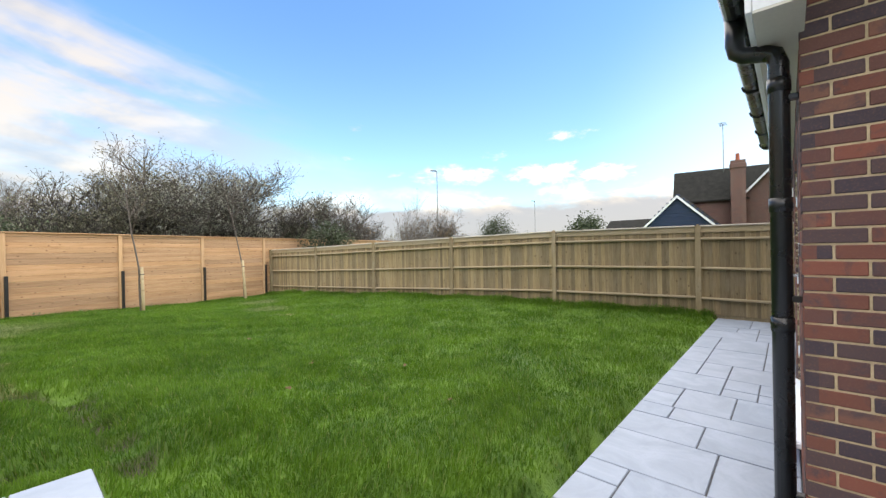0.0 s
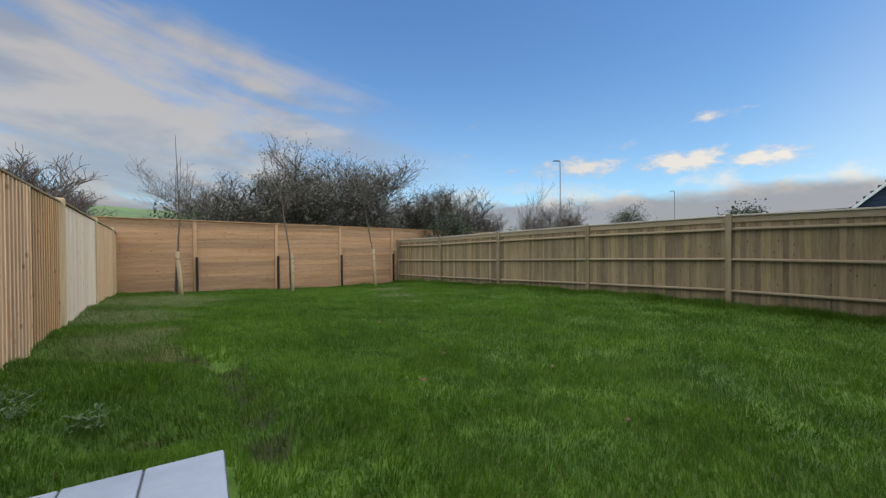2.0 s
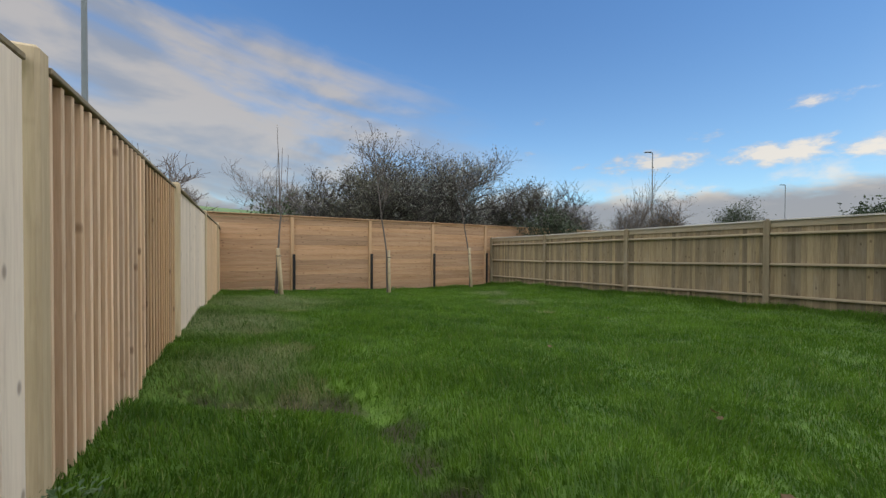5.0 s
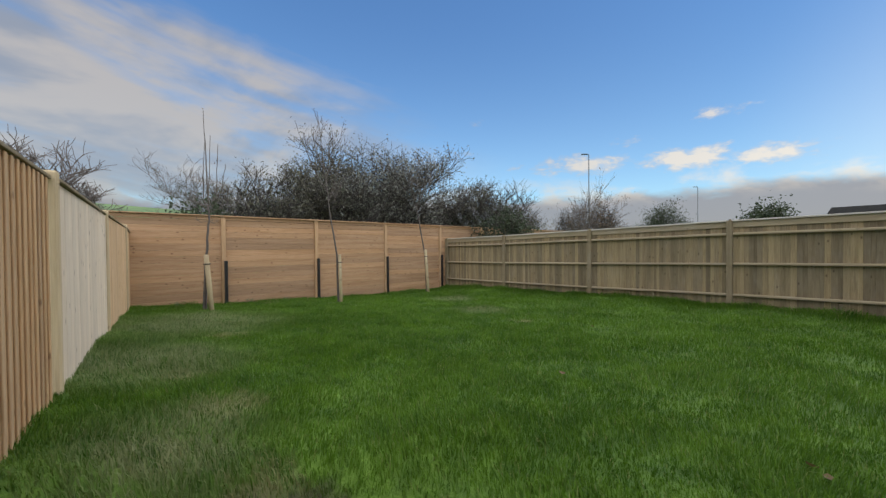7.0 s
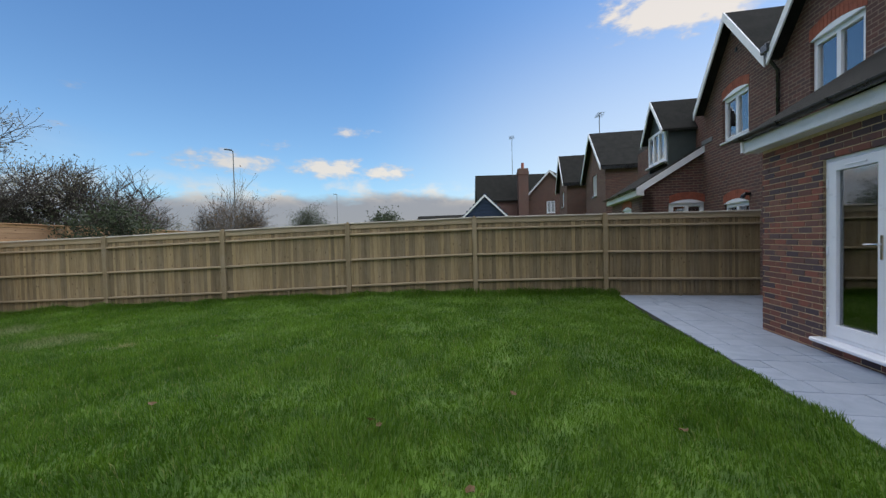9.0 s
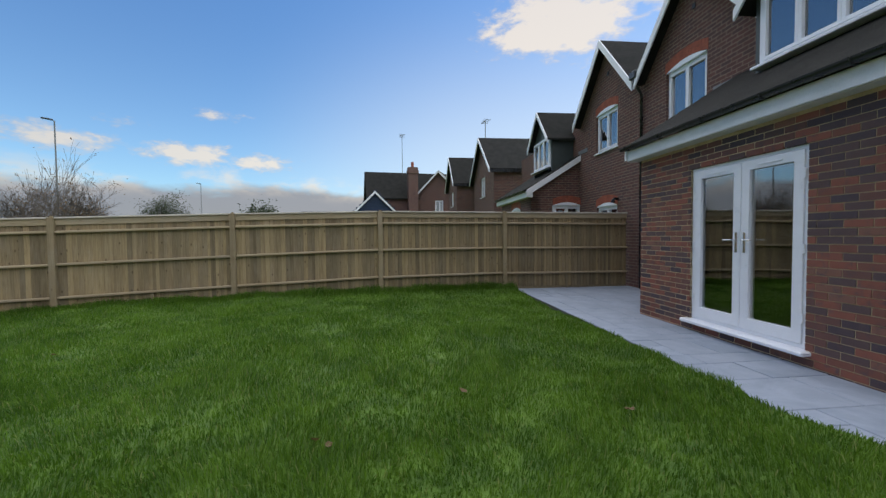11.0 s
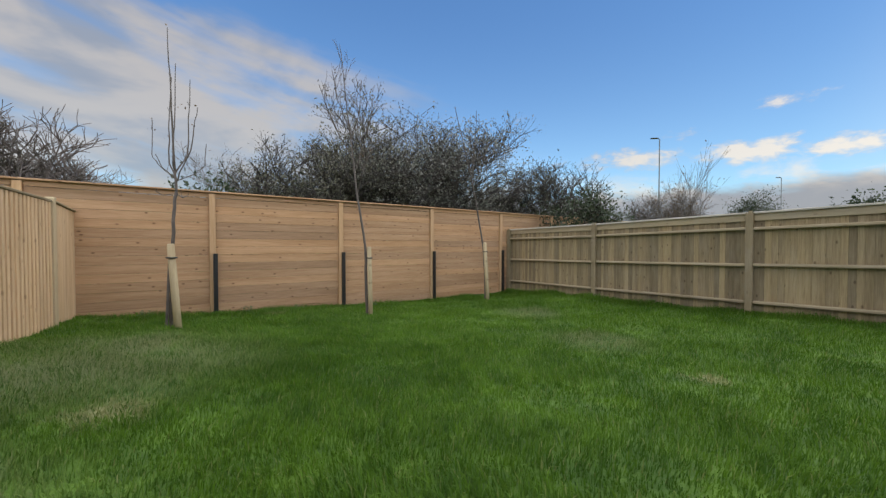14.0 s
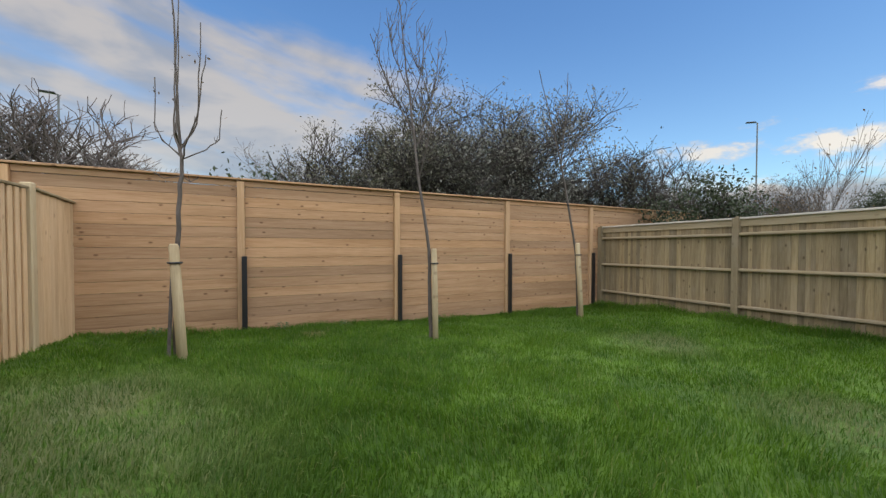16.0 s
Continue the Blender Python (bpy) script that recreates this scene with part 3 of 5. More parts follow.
grass_object("fence_edge_grass", *lay_grass(6, 16000, -9.3, 0.0, 14.45, 14.83, lambda x, y, r: r.uniform(0, 1, len(x)) < 0.5, 0.1, 0.003), "longer unmown grass along the foot of the boarded fence")


# ---- fences ----
POSTS_Y = (-3.2, 0.0, 3.0, 6.0, 9.0, 12.0, 14.86)


def right_top(y):
    return float(np.interp(y, POSTS_Y, (1.70, 1.73, 1.733, 1.666, 1.575, 1.49, 1.43)))


def right_x(y):
    """The posts stand slightly out of line; the last bay bends in towards the house."""
    return float(np.interp(y, POSTS_Y, (-0.53, -0.04, 0.015, 0.015, -0.03, 0.06, 0.08)))


board_me = mesh_of("board", box(-0.009, -0.05, -0.24, 0.009, 0.05, 1.56, 0.003), WOOD_RIGHT)
board_thin = mesh_of("board", box(-0.007, -0.037, -0.24, 0.007, 0.037, 1.55, 0.003), WOOD_RIGHT)
post_r = box(-0.05, -0.05, -0.35, 0.05, 0.05, 1.78)
bmesh.ops.bevel(post_r, geom=[e for e in post_r.edges if e.calc_length() < 0.2 and all(v.co.z > 1 for v in e.verts)], offset=0.03, segments=2, affect="EDGES")
post_r_me = mesh_of("fence_post", post_r, POST_RIGHT)
rr = random.Random(5)
for y in POSTS_Y[1:]:
    ob = place("fence_post", post_r_me, None, pose(right_x(y), y, right_top(y) - 1.755, 0, 0, rr.uniform(-1, 1)))
    tagged(ob, "square greenish pine fence post with rounded top", "fence post", "posts of the closeboard fence")


def bar(y0, z0, y1, z1, x, thick, high, mat, name, parent, bevel=0.004):
    """A rail along the fence from one post to the next, following its fall."""
    dx = right_x(y1) - right_x(y0)
    length = math.sqrt((y1 - y0) ** 2 + (z1 - z0) ** 2 + dx * dx)
    return part(name, box(-thick / 2, 0, -high / 2, thick / 2, length, high / 2, bevel), mat, parent, m=Matrix.Translation((x + right_x(y0), y0, z0)) @ pose(0, 0, 0, 0, 0, -math.degrees(math.atan2(dx, y1 - y0))) @ pose(0, 0, 0, math.degrees(math.atan2(z1 - z0, math.hypot(y1 - y0, dx)))))


for y0, y1 in zip(POSTS_Y, POSTS_Y[1:]):
    a, b = y0 + 0.05, y1 - 0.05
    panel = tagged(empty("fence"), "greenish-brown closeboard fence panel with three rails towards the lawn", "fence", "panels of the closeboard fence")
    zt = lambda y: right_top(y)
    bar(a, zt(a) - 0.01, b, zt(b) - 0.01, 0.02, 0.085, 0.03, CAP_RIGHT, "capping", panel)
    bar(a, zt(a) - 0.085, b, zt(b) - 0.085, 0.02, 0.022, 0.12, RAIL_RIGHT, "trim", panel)
    for k in (0.275, 0.875, 1.495):
        jig = rr.uniform(-0.01, 0.01)
        bar(a, zt(a) - k + jig, b, zt(b) - k, 0.0, 0.07, 0.05, RAIL_RIGHT, "rail", panel, 0.012)
    bar(a, zt(a) - 1.75, b, zt(b) - 1.75, 0.075, 0.025, 0.38, POST_RIGHT, "gravel_board", panel)
    mid = (y0 + y1) / 2 + rr.uniform(-0.1, 0.1)
    part("peg", box(-0.02, -0.02, -0.25, 0.02, 0.02, 0.21, 0.004), POST_RIGHT, panel, m=pose(right_x(mid), mid, zt(mid) - 1.75))
    y, thin = a + 0.04, False
    while y < b + 0.03:
        place("board", board_thin if thin else board_me, panel, pose(0.044 + right_x(y) + rr.uniform(0, 0.005), y, zt(y) - 1.575, 0, 0, rr.uniform(4, 8)))
        after = rr.random() < 0.3
        y += 0.088 - 0.013 * thin - 0.013 * after - rr.uniform(0, 0.005)
        thin = after


def back_y(x):
    return 14.92 + 0.038 * x


def back_top(x):
    return 1.885 - 0.0089 * x


BACK_X = [-17.1, -14.68, -12.26, -9.84, -7.43, -5.03, -2.64, -0.22, 2.05, 4.45, 6.85, 9.25, 11.65, 14.05]
plank_h = 0.147
post_b_me = mesh_of("fence_post", box(-0.05, -0.02, -0.5, 0.05, 0.08, 2.3, 0.006), POST_BACK)
steel = box(-0.035, -0.05, -0.4, 0.035, 0.0, 1.06, 0.004)
box(-0.035, -0.075, -0.4, -0.022, -0.05, 1.05, 0.0, steel)
steel_me = mesh_of("steel_post", steel, BLACK_STEEL)
for x in BACK_X:
    p = tagged(place("fence_post", post_b_me, None, pose(x, back_y(x) - 0.03, back_top(x) - 2.3, 0, 0, 2.2)), "orange-brown timber post of the boarded fence", "fence post", "posts of the tall boarded fence")
    if -8.0 < x < 0.5:
        g = lawn_z(x, 14.6)
        s = place("steel_post", steel_me, None, pose(x + 0.04, back_y(x) - 0.052, 0.825 - 0.006 * x - 1.06, 0, 0, 2.2))
        tagged(s, "short black steel stub post bolted before the timber fence post", "metal post", "black stub posts along the boarded fence")
rb = random.Random(8)
for x0, x1 in zip(BACK_X, BACK_X[1:]):
    a, b = x0 + 0.05, x1 - 0.05
    wide = b - a
    panel = tagged(empty("fence", pose(a, back_y(a), 0, 0, 0, math.degrees(math.atan(0.038)))), "tall warm orange-brown fence panel of horizontal boards", "fence", "panels of the tall boarded fence")
    fall = math.degrees(math.atan(-0.0089))
    me_a = mesh_of("board", box(0, 0.0, 0, wide, 0.028, plank_h - 0.003, 0.004), WOOD_BACK)
    top = back_top(a)
    for k in range(15):
        place("board", me_a, panel, pose(0, rb.uniform(0, 0.004), top - 0.075 - (k + 1) * plank_h, 0, -fall, 0))
    part("capping", box(-0.05, -0.07, 0, wide + 0.05, 0.06, 0.028, 0.005), WOOD_BACK, panel, m=pose(0, 0, top + 0.012, 0, -fall))
    part("trim", box(0, -0.012, 0, wide, 0.02, 0.08, 0.004), WOOD_BACK, panel, m=pose(0, 0, top - 0.072, 0, -fall))


def left_x(y):
    return -9.81 + (0.078 if y > 7.57 else 0.083) * (y - 7.57)


def left_top(y):
    pts = ((-3.0, 1.70), (3.3, 1.80), (4.74, 1.83), (7.8, 1.77), (10.75, 1.70), (13.75, 1.64), (14.62, 1.56))
    for (a, za), (b, zb) in zip(pts, pts[1:]):
        if y <= b:
            return za + (zb - za) * (y - a) / (b - a)
    return pts[-1][1]


LEFT_TURN = -math.degrees(math.atan(0.072))
post_l_me = mesh_of("fence_post", box(-0.05, -0.045, -0.5, 0.05, 0.045, 1.85, 0.012), POST_LEFT)
LEFT_Y = (-1.2, 1.75, 4.74, 7.8, 10.75, 13.75, 14.62)
for y in LEFT_Y[:-1]:
    tagged(place("fence_post", post_l_me, None, pose(left_x(y) - 0.015, y, left_top(y) - 1.80, 0, 0, LEFT_TURN)), "square pale pine post standing just above its fence", "fence post", "posts of the side fence")
flat_me = mesh_of("board", box(-0.01, -0.0745, 0, 0.01, 0.0745, 1.85, 0.0025), WOOD_PALE)
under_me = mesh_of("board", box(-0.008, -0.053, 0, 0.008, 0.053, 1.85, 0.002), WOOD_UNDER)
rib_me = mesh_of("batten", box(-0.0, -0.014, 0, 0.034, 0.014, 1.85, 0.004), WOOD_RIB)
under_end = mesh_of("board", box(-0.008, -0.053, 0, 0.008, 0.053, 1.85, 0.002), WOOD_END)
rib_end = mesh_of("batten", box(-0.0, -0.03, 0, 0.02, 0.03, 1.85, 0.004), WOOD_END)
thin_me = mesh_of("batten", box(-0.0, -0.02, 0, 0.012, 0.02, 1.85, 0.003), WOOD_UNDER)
honey_me = mesh_of("board", box(-0.01, -0.07, 0, 0.01, 0.07, 1.85, 0.002), WOOD_END)
rl = random.Random(12)
for k, (y0, y1) in enumerate(zip(LEFT_Y, LEFT_Y[1:])):
    a, b = y0 + 0.05, y1 - 0.05 if k < 5 else y1
    style = ("flat", "flat", "rib", "flat", "rib", "honey")[k]
    words = {"flat": "pale weathered knotty pine fence panel of flush upright boards", "rib": "brown pine fence panel of overlapping upright boards with deep ribs", "honey": "narrow honey-coloured smooth pine fence panel in the corner"}[style]
    panel = tagged(empty("fence"), words, "fence", "panels of the side fence")
    step = {"flat": 0.15, "rib": 0.104, "honey": 0.141}[style]
    y = a + step / 2
    while y < b:
        z, x = left_top(y) - 1.875, left_x(y)
        if style == "flat":
            place("board", flat_me, panel, pose(x - rl.uniform(0, 0.003), y, z, 0, 0, LEFT_TURN))
        elif style == "honey":
            place("board", honey_me, panel, pose(x, y, z, 0, 0, LEFT_TURN))
        else:
            last = y > 8
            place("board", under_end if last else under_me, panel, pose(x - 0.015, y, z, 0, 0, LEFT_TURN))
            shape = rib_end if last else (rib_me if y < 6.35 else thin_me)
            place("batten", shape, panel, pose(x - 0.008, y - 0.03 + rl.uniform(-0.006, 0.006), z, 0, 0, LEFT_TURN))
        y += step
    x0, x1 = left_x(a), left_x(b)
    ln = math.hypot(b - a, left_top(b) - left_top(a))
    tilt = math.degrees(math.atan2(left_top(b) - left_top(a), b - a))
    part("capping", box(-0.035, 0, -0.012, 0.04, ln, 0.014, 0.004), POST_RIGHT, panel, "grey pine capping strip", m=Matrix.Translation((x0, a, left_top(a) - 0.008)) @ pose(0, 0, 0, 0, 0, LEFT_TURN) @ pose(0, 0, 0, tilt))


# ---- trees ----
def branches(rng, base, height, spread, levels, per, trunk_r, lean=(0, 0), up=0.55, split_at=0.25, kink=0.25):
    """A list of branch segments (from, to, radius, radius) and the tips, grown by splitting."""
    segs, tips = [], []

    def grow(p, d, length, r, level):
        n = 4 if level == 0 else (3 if level < 3 else 2)
        q = Vector(p)
        dirn = Vector(d).normalized()
        for i in range(n):
            dirn = (dirn + Vector((rng.uniform(-1, 1), rng.uniform(-1, 1), rng.uniform(-0.5, 0.9))) * kink * (0.5 if level == 0 else 1)).normalized()
            e = q + dirn * (length / n)
            r0, r1 = r * (1 - 0.6 * i / n), r * (1 - 0.6 * (i + 1) / n)
            segs.append((q.copy(), e.copy(), r0, r1, level))
            if level < levels and (i + 1) / n > split_at:
                for _ in range(per[level] if i < n - 1 else per[level] + 1):
                    a = rng.uniform(0, 2 * math.pi)
                    side = Vector((math.cos(a), math.sin(a), rng.uniform(-0.1, 0.5)))
                    nd = dirn * up + side * (1 - up) * spread
                    grow(e, nd, length * rng.uniform(0.48, 0.78), r1 * rng.uniform(0.45, 0.7), level + 1)
            q = e
        if level >= levels - 1:
            tips.append((q.copy(), dirn.copy()))

    grow(Vector(base), Vector((lean[0], lean[1], 1)), height, trunk_r, 0)
    return segs, tips


def segment_mesh(name, segs, mat, least=0.004, taper=False):
    vs, fs = [], []
    for a, b, r0, r1, level in segs:
        sides = 7 if level == 0 else (5 if level == 1 else 3)
        q = (b - a).to_track_quat("Z", "Y") if (b - a).length > 1e-6 else Vector((0, 0, 1)).to_track_quat("Z", "Y")
        k = len(vs)
        thin = least * (1.3, 1.3, 1.2, 0.9, 0.5, 0.5)[level] if taper else least
        for c, r in ((a, max(r0, thin)), (b, max(r1, thin))):
            for s in range(sides):
                t = 2 * math.pi * s / sides
                vs.append(c + q @ Vector((math.cos(t) * r, math.sin(t) * r, 0)))
        for s in range(sides):
            fs.append((k + s, k + (s + 1) % sides, k + sides + (s + 1) % sides, k + sides + s))
    me = bpy.data.meshes.new(name)
    me.from_pydata(vs, [], fs)
    me.materials.append(mat)
    for p in me.polygons:
        p.use_smooth = True
    return me


def leaf_mesh(name, rng, spots, count, size, reach, mat):
    r = np.random.RandomState(rng.randrange(10 ** 6))
    P = np.array([tuple(s[0]) for s in spots])
    c = P[r.randint(0, len(P), count)] + r.normal(0, reach, (count, 3))
    d1, d2 = r.normal(0, 1, (count, 3)), r.normal(0, 1, (count, 3))
    d1 /= np.linalg.norm(d1, axis=1)[:, None]
    d2 -= d1 * (d1 * d2).sum(1)[:, None]
    d2 /= np.linalg.norm(d2, axis=1)[:, None]
    s = size * r.uniform(0.5, 1.3, (count, 1))
    v = np.stack([c - d1 * s, c + d2 * s * 0.45, c + d1 * s, c - d2 * s * 0.45], 1).reshape(-1, 3)
    f = np.arange(count * 4).reshape(-1, 4)
    me = bpy.data.meshes.new(name)
    me.from_pydata(v.tolist(), [], f.tolist())
    me.materials.append(mat)
    return me


def tree(seed, x, y, top, spread=1.0, leaves=0, leaf_mat=None, bark=None, size=0.05, reach=0.22, levels=4, per=(2, 2, 2, 2), label="", name="tree", trunk=0.12, lean=(0, 0), up=0.5, kink=0.3, base=None, least=0.006, split_at=0.2, group=""):
    rng = random.Random(seed)
    z = lawn_z(x, y) - 0.05 if base is None else base
    segs, tips = branches(rng, (0, 0, 0), 1.0, spread, levels, per, 0.03, lean, up, split_at, kink)
    reachz = max(t[0].z for t in tips)
    k = (top - z) / reachz
    segs = [(a * k, b * k, r0 / 0.03 * trunk, r1 / 0.03 * trunk, lv) for a, b, r0, r1, lv in segs]
    ob = tagged(empty(name, pose(x, y, z)), label, "tree" if name != "bush" else "bush", group)
    place("trunk", segment_mesh("trunk", [s for s in segs if s[4] < 2], bark or BARK_DARK, least), ob)
    place("branchwork", segment_mesh("branchwork", [s for s in segs if s[4] >= 2], bark or BARK_DARK, least, True), ob)
    if leaves:
        spots = [(t[0] * k, t[1]) for t in tips]
        place("crown", leaf_mesh("crown", rng, spots, leaves, size, reach, leaf_mat), ob)
    return ob


HAW = "old hawthorn with twisted dark limbs and thinning silvery leaves"
for seed, x, y, top, sp, n, lm in ((53, -5.2, 19.6, 4.4, 0.95, 7500, LEAF_THORN), (58, -3.9, 19.3, 6.0, 1.1, 15000, LEAF_THORN), (29, -3.0, 18.8, 5.5, 1.3, 12000, LEAF_SILVER), (23, -1.9, 19.9, 5.8, 1.3, 15000, LEAF_THORN), (24, -0.4, 19.2, 5.6, 1.3, 14000, LEAF_SILVER), (25, 1.2, 18.8, 6.0, 1.15, 14000, LEAF_SILVER), (26, 3.4, 20.2, 4.3, 1.2, 4000, LEAF_SILVER), (27, 5.4, 19.2, 5.25, 1.1, 6500, LEAF_THORN), (28, 7.8, 19.6, 5.0, 1.15, 1800, LEAF_SILVER)):
    tree(seed, x, y, top, sp, n, lm, levels=4, per=(2, 2, 2, 2), label=HAW, name="hawthorn_tree", trunk=0.15, kink=0.42, reach=0.1, size=0.042, least=0.014, split_at=0.1, group="hawthorns behind the boarded fence")
BARE = "leafless tree with fine grey-brown branching twigs"
for seed, x, y, top, sp in ((31, -10.6, 20.8, 4.9, 1.3), (32, -13.2, 21.3, 4.6, 1.3), (34, -15.5, 21.5, 4.5, 1.3), (35, -3.6, 43.6, 9.0, 1.2), (36, -18.0, 24.0, 4.6, 1.3), (37, -12.0, 30.0, 5.6, 1.2)):
    tree(seed, x, y, top, sp, 0, None, BARK, levels=4, per=(2, 2, 2, 2), label=BARE, name="bare_tree", trunk=0.13, kink=0.42, least=0.017, split_at=0.1, group="leafless trees behind the boarded fence")
for seed, x, y, top, sp, n in ((41, 20.0, 19.8, 5.3, 1.25, 2500), (42, 17.5, 21.5, 4.2, 1.2, 600), (43, 23.0, 21.0, 4.4, 1.2, 900), (44, 12.5, 20.5, 4.2, 1.2, 400), (45, 10.4, 21.0, 4.0, 1.2, 1500)):
    tree(seed, x, y, top, sp, n, LEAF_BROWN, BARK_DARK, levels=4, per=(2, 2, 2, 2), label="nearly leafless round-headed tree with dense dark twigs", name="round_tree", trunk=0.12, kink=0.3, least=0.009, split_at=0.1, reach=0.3, size=0.05)
tree(46, 7.2, 13.6, 4.6, 0.7, 120, LEAF_BROWN, BARK_PALE, levels=3, per=(2, 2, 1), label="slender pale sapling holding a few withered leaves", name="sapling", trunk=0.03, kink=0.16, up=0.7, least=0.004, reach=0.08, size=0.04)
tree(47, 9.3, 15.0, 3.2, 0.7, 60, LEAF_BROWN, BARK_PALE, levels=3, per=(2, 2, 1), label="slender pale sapling holding a few withered leaves", name="sapling", trunk=0.03, kink=0.2, up=0.7, least=0.004, reach=0.08, size=0.04)
tree(48, 28.8, 18.0, 5.2, 1.1, 9000, LEAF_DARK, BARK_DARK, levels=4, per=(2, 2, 2, 1), label="dense dark evergreen bush-like tree", name="evergreen_tree", trunk=0.12, kink=0.3, reach=0.22, size=0.07, split_at=0.0)
tree(49, 79.0, 20.0, 8.0, 1.2, 6000, LEAF_DARK, BARK_DARK, levels=4, per=(2, 2, 2, 1), label="far rounded green tree", name="round_tree", trunk=0.25, kink=0.3, reach=0.9, size=0.3, split_at=0.0)
tree(50, 2.1, 13.7, 2.75, 1.1, 6500, LEAF_DARK, BARK_DARK, levels=4, per=(2, 2, 1, 1), label="dark evergreen bush with silvery tips peeping over the fence", name="bush", trunk=0.05, kink=0.3, reach=0.13, size=0.05, split_at=0.0)


def hedge(name, seed, x0, x1, y, top, n, mat, label, deep=1.6):
    """A run of undergrowth: many leaves on tangled stems."""
    rng = random.Random(seed)
    segs, spots = [], []
    for i in range(int((x1 - x0) * 5)):
        x, yy = rng.uniform(x0, x1), y + rng.uniform(-deep, deep) / 2
        z = -0.3
        p = Vector((x, yy, z))
        hgt = top * rng.uniform(0.6, 1.05)
        for k in range(4):
            q = p + Vector((rng.uniform(-0.35, 0.35), rng.uniform(-0.25, 0.25), (hgt - z) / 4))
            segs.append((p, q, 0.03 - 0.005 * k, 0.025 - 0.005 * k, 2))
            if k > 0:
                spots.append((q, None))
            p = q
    ob = tagged(empty(name), label, "hedge", kind="stuff")
    place("stems", segment_mesh("stems", segs, BARK_DARK, 0.006), ob)
    place("leaves", leaf_mesh("leaves", rng, spots, n, 0.075, 0.3, mat), ob)
    return ob


hedge("hedge", 61, -8.0, 8.0, 20.3, 2.6, 24000, LEAF_DARK, "dark tangled undergrowth below the hawthorns")
hedge("hedge", 62, -20.0, -7.5, 23.5, 1.9, 15000, LEAF_THORN, "brown scrubby undergrowth below the leafless trees")
hedge("hedge", 63, 8.5, 48.0, 25.5, 2.7, 17000, LEAF_THORN, "low dull green hedge running into the distance", 3.0)
hedge("hedge", 64, 44.0, 66.0, 27.0, 3.6, 12000, LEAF_DARK, "dark clipped evergreen hedge far beyond the fence", 4.0)


SIDE = Vector((0.89, -0.455, 0))


def limb(segs, pts, r0, r1, rng, twigs=0, twig_len=0.25, lean=0.6):
    """A shoot through points (sideways, away, up), with short twigs along its upper part."""
    way = Vector((0.455, 0.89, 0))
    world_pts = [SIDE * a + way * b + Vector((0, 0, c)) for a, b, c in pts]
    fine = []
    for p, q in zip(world_pts, world_pts[1:]):
        for k in range(3):
            fine.append(p.lerp(q, k / 3) + Vector((rng.uniform(-0.012, 0.012), rng.uniform(-0.012, 0.012), 0)) * (k > 0))
    fine.append(world_pts[-1])
    n = len(fine) - 1
    for i in range(n):
        segs.append((fine[i], fine[i + 1], r0 + (r1 - r0) * i / n, r0 + (r1 - r0) * (i + 1) / n, 1))
    for _ in range(twigs):
        i = rng.randrange(n // 3, n)
        a = rng.uniform(0, 6.28)
        d = Vector((math.cos(a) * lean, math.sin(a) * lean, 1.0)).normalized()
        p = fine[i].copy()
        length = twig_len * rng.uniform(0.5, 1.2) * (1.15 - 0.6 * i / n)
        for k in range(4):
            d = (d + Vector((rng.uniform(-0.12, 0.12), rng.uniform(-0.12, 0.12), 0.1))).normalized()
            q = p + d * length / 4
            segs.append((p, q, 0.0045 - 0.0008 * k, 0.0037 - 0.0008 * k, 1))
            if k > 0 and length > 0.35 and rng.random() < 0.7:
                b = rng.uniform(0, 6.28)
                e = (d + Vector((math.cos(b), math.sin(b), 0.1)) * 0.7).normalized()
                segs.append((q, q + e * length * 0.3, 0.004, 0.0025, 1))
            p = q


def young_tree(seed, x, y, trunk, shoots, twigs, stake, label):
    """A staked young tree: a bent trunk, its shoots, and a stake of its own. Heights count from zero level."""
    rng = random.Random(seed)
    ob = tagged(empty("young_tree", pose(x, y, 0)), label, "tree", "young staked trees on the lawn")
    low = []
    limb(low, trunk, 0.03, 0.016, rng)
    segs = []
    for pts, r in shoots:
        limb(segs, pts, r * 1.25, 0.005, rng, *twigs)
    place("trunk", segment_mesh("trunk", [(a, b, c, d, 0) for a, b, c, d, _ in low] + segs, BARK_PALE, 0.0022), ob)
    spots = [(q[1], None) for q in segs if q[1].z > 2.4]
    place("leaves", leaf_mesh("leaves", rng, spots, 24, 0.022, 0.03, LEAF_BROWN), ob)
    g = lawn_z(x, y)
    (sa, sb), (ta, tb), top, r = stake
    foot, head = SIDE * sa + Vector((0, sb, g - 0.2)), SIDE * ta + Vector((0, tb, top))
    st = tagged(empty("tree_stake", pose(x, y, 0)), "round peeled timber stake tied to a young tree", "stake", "stakes beside the young trees")
    part("stake", tube([foot, foot.lerp(head, 0.5), foot.lerp(head, 0.985), head], [r, r, r * 0.94, r * 0.7], 12), WOOD_STAKE, st, smooth=True)
    band = foot.lerp(head, 0.86)
    loop = [band + Vector((math.cos(k * 0.785) * (r + 0.012), math.sin(k * 0.785) * (r + 0.012) , 0)) for k in range(9)]
    part("tie", tube(loop, 0.011, 6), RUBBER, st, "black rubber tree tie")
    return st


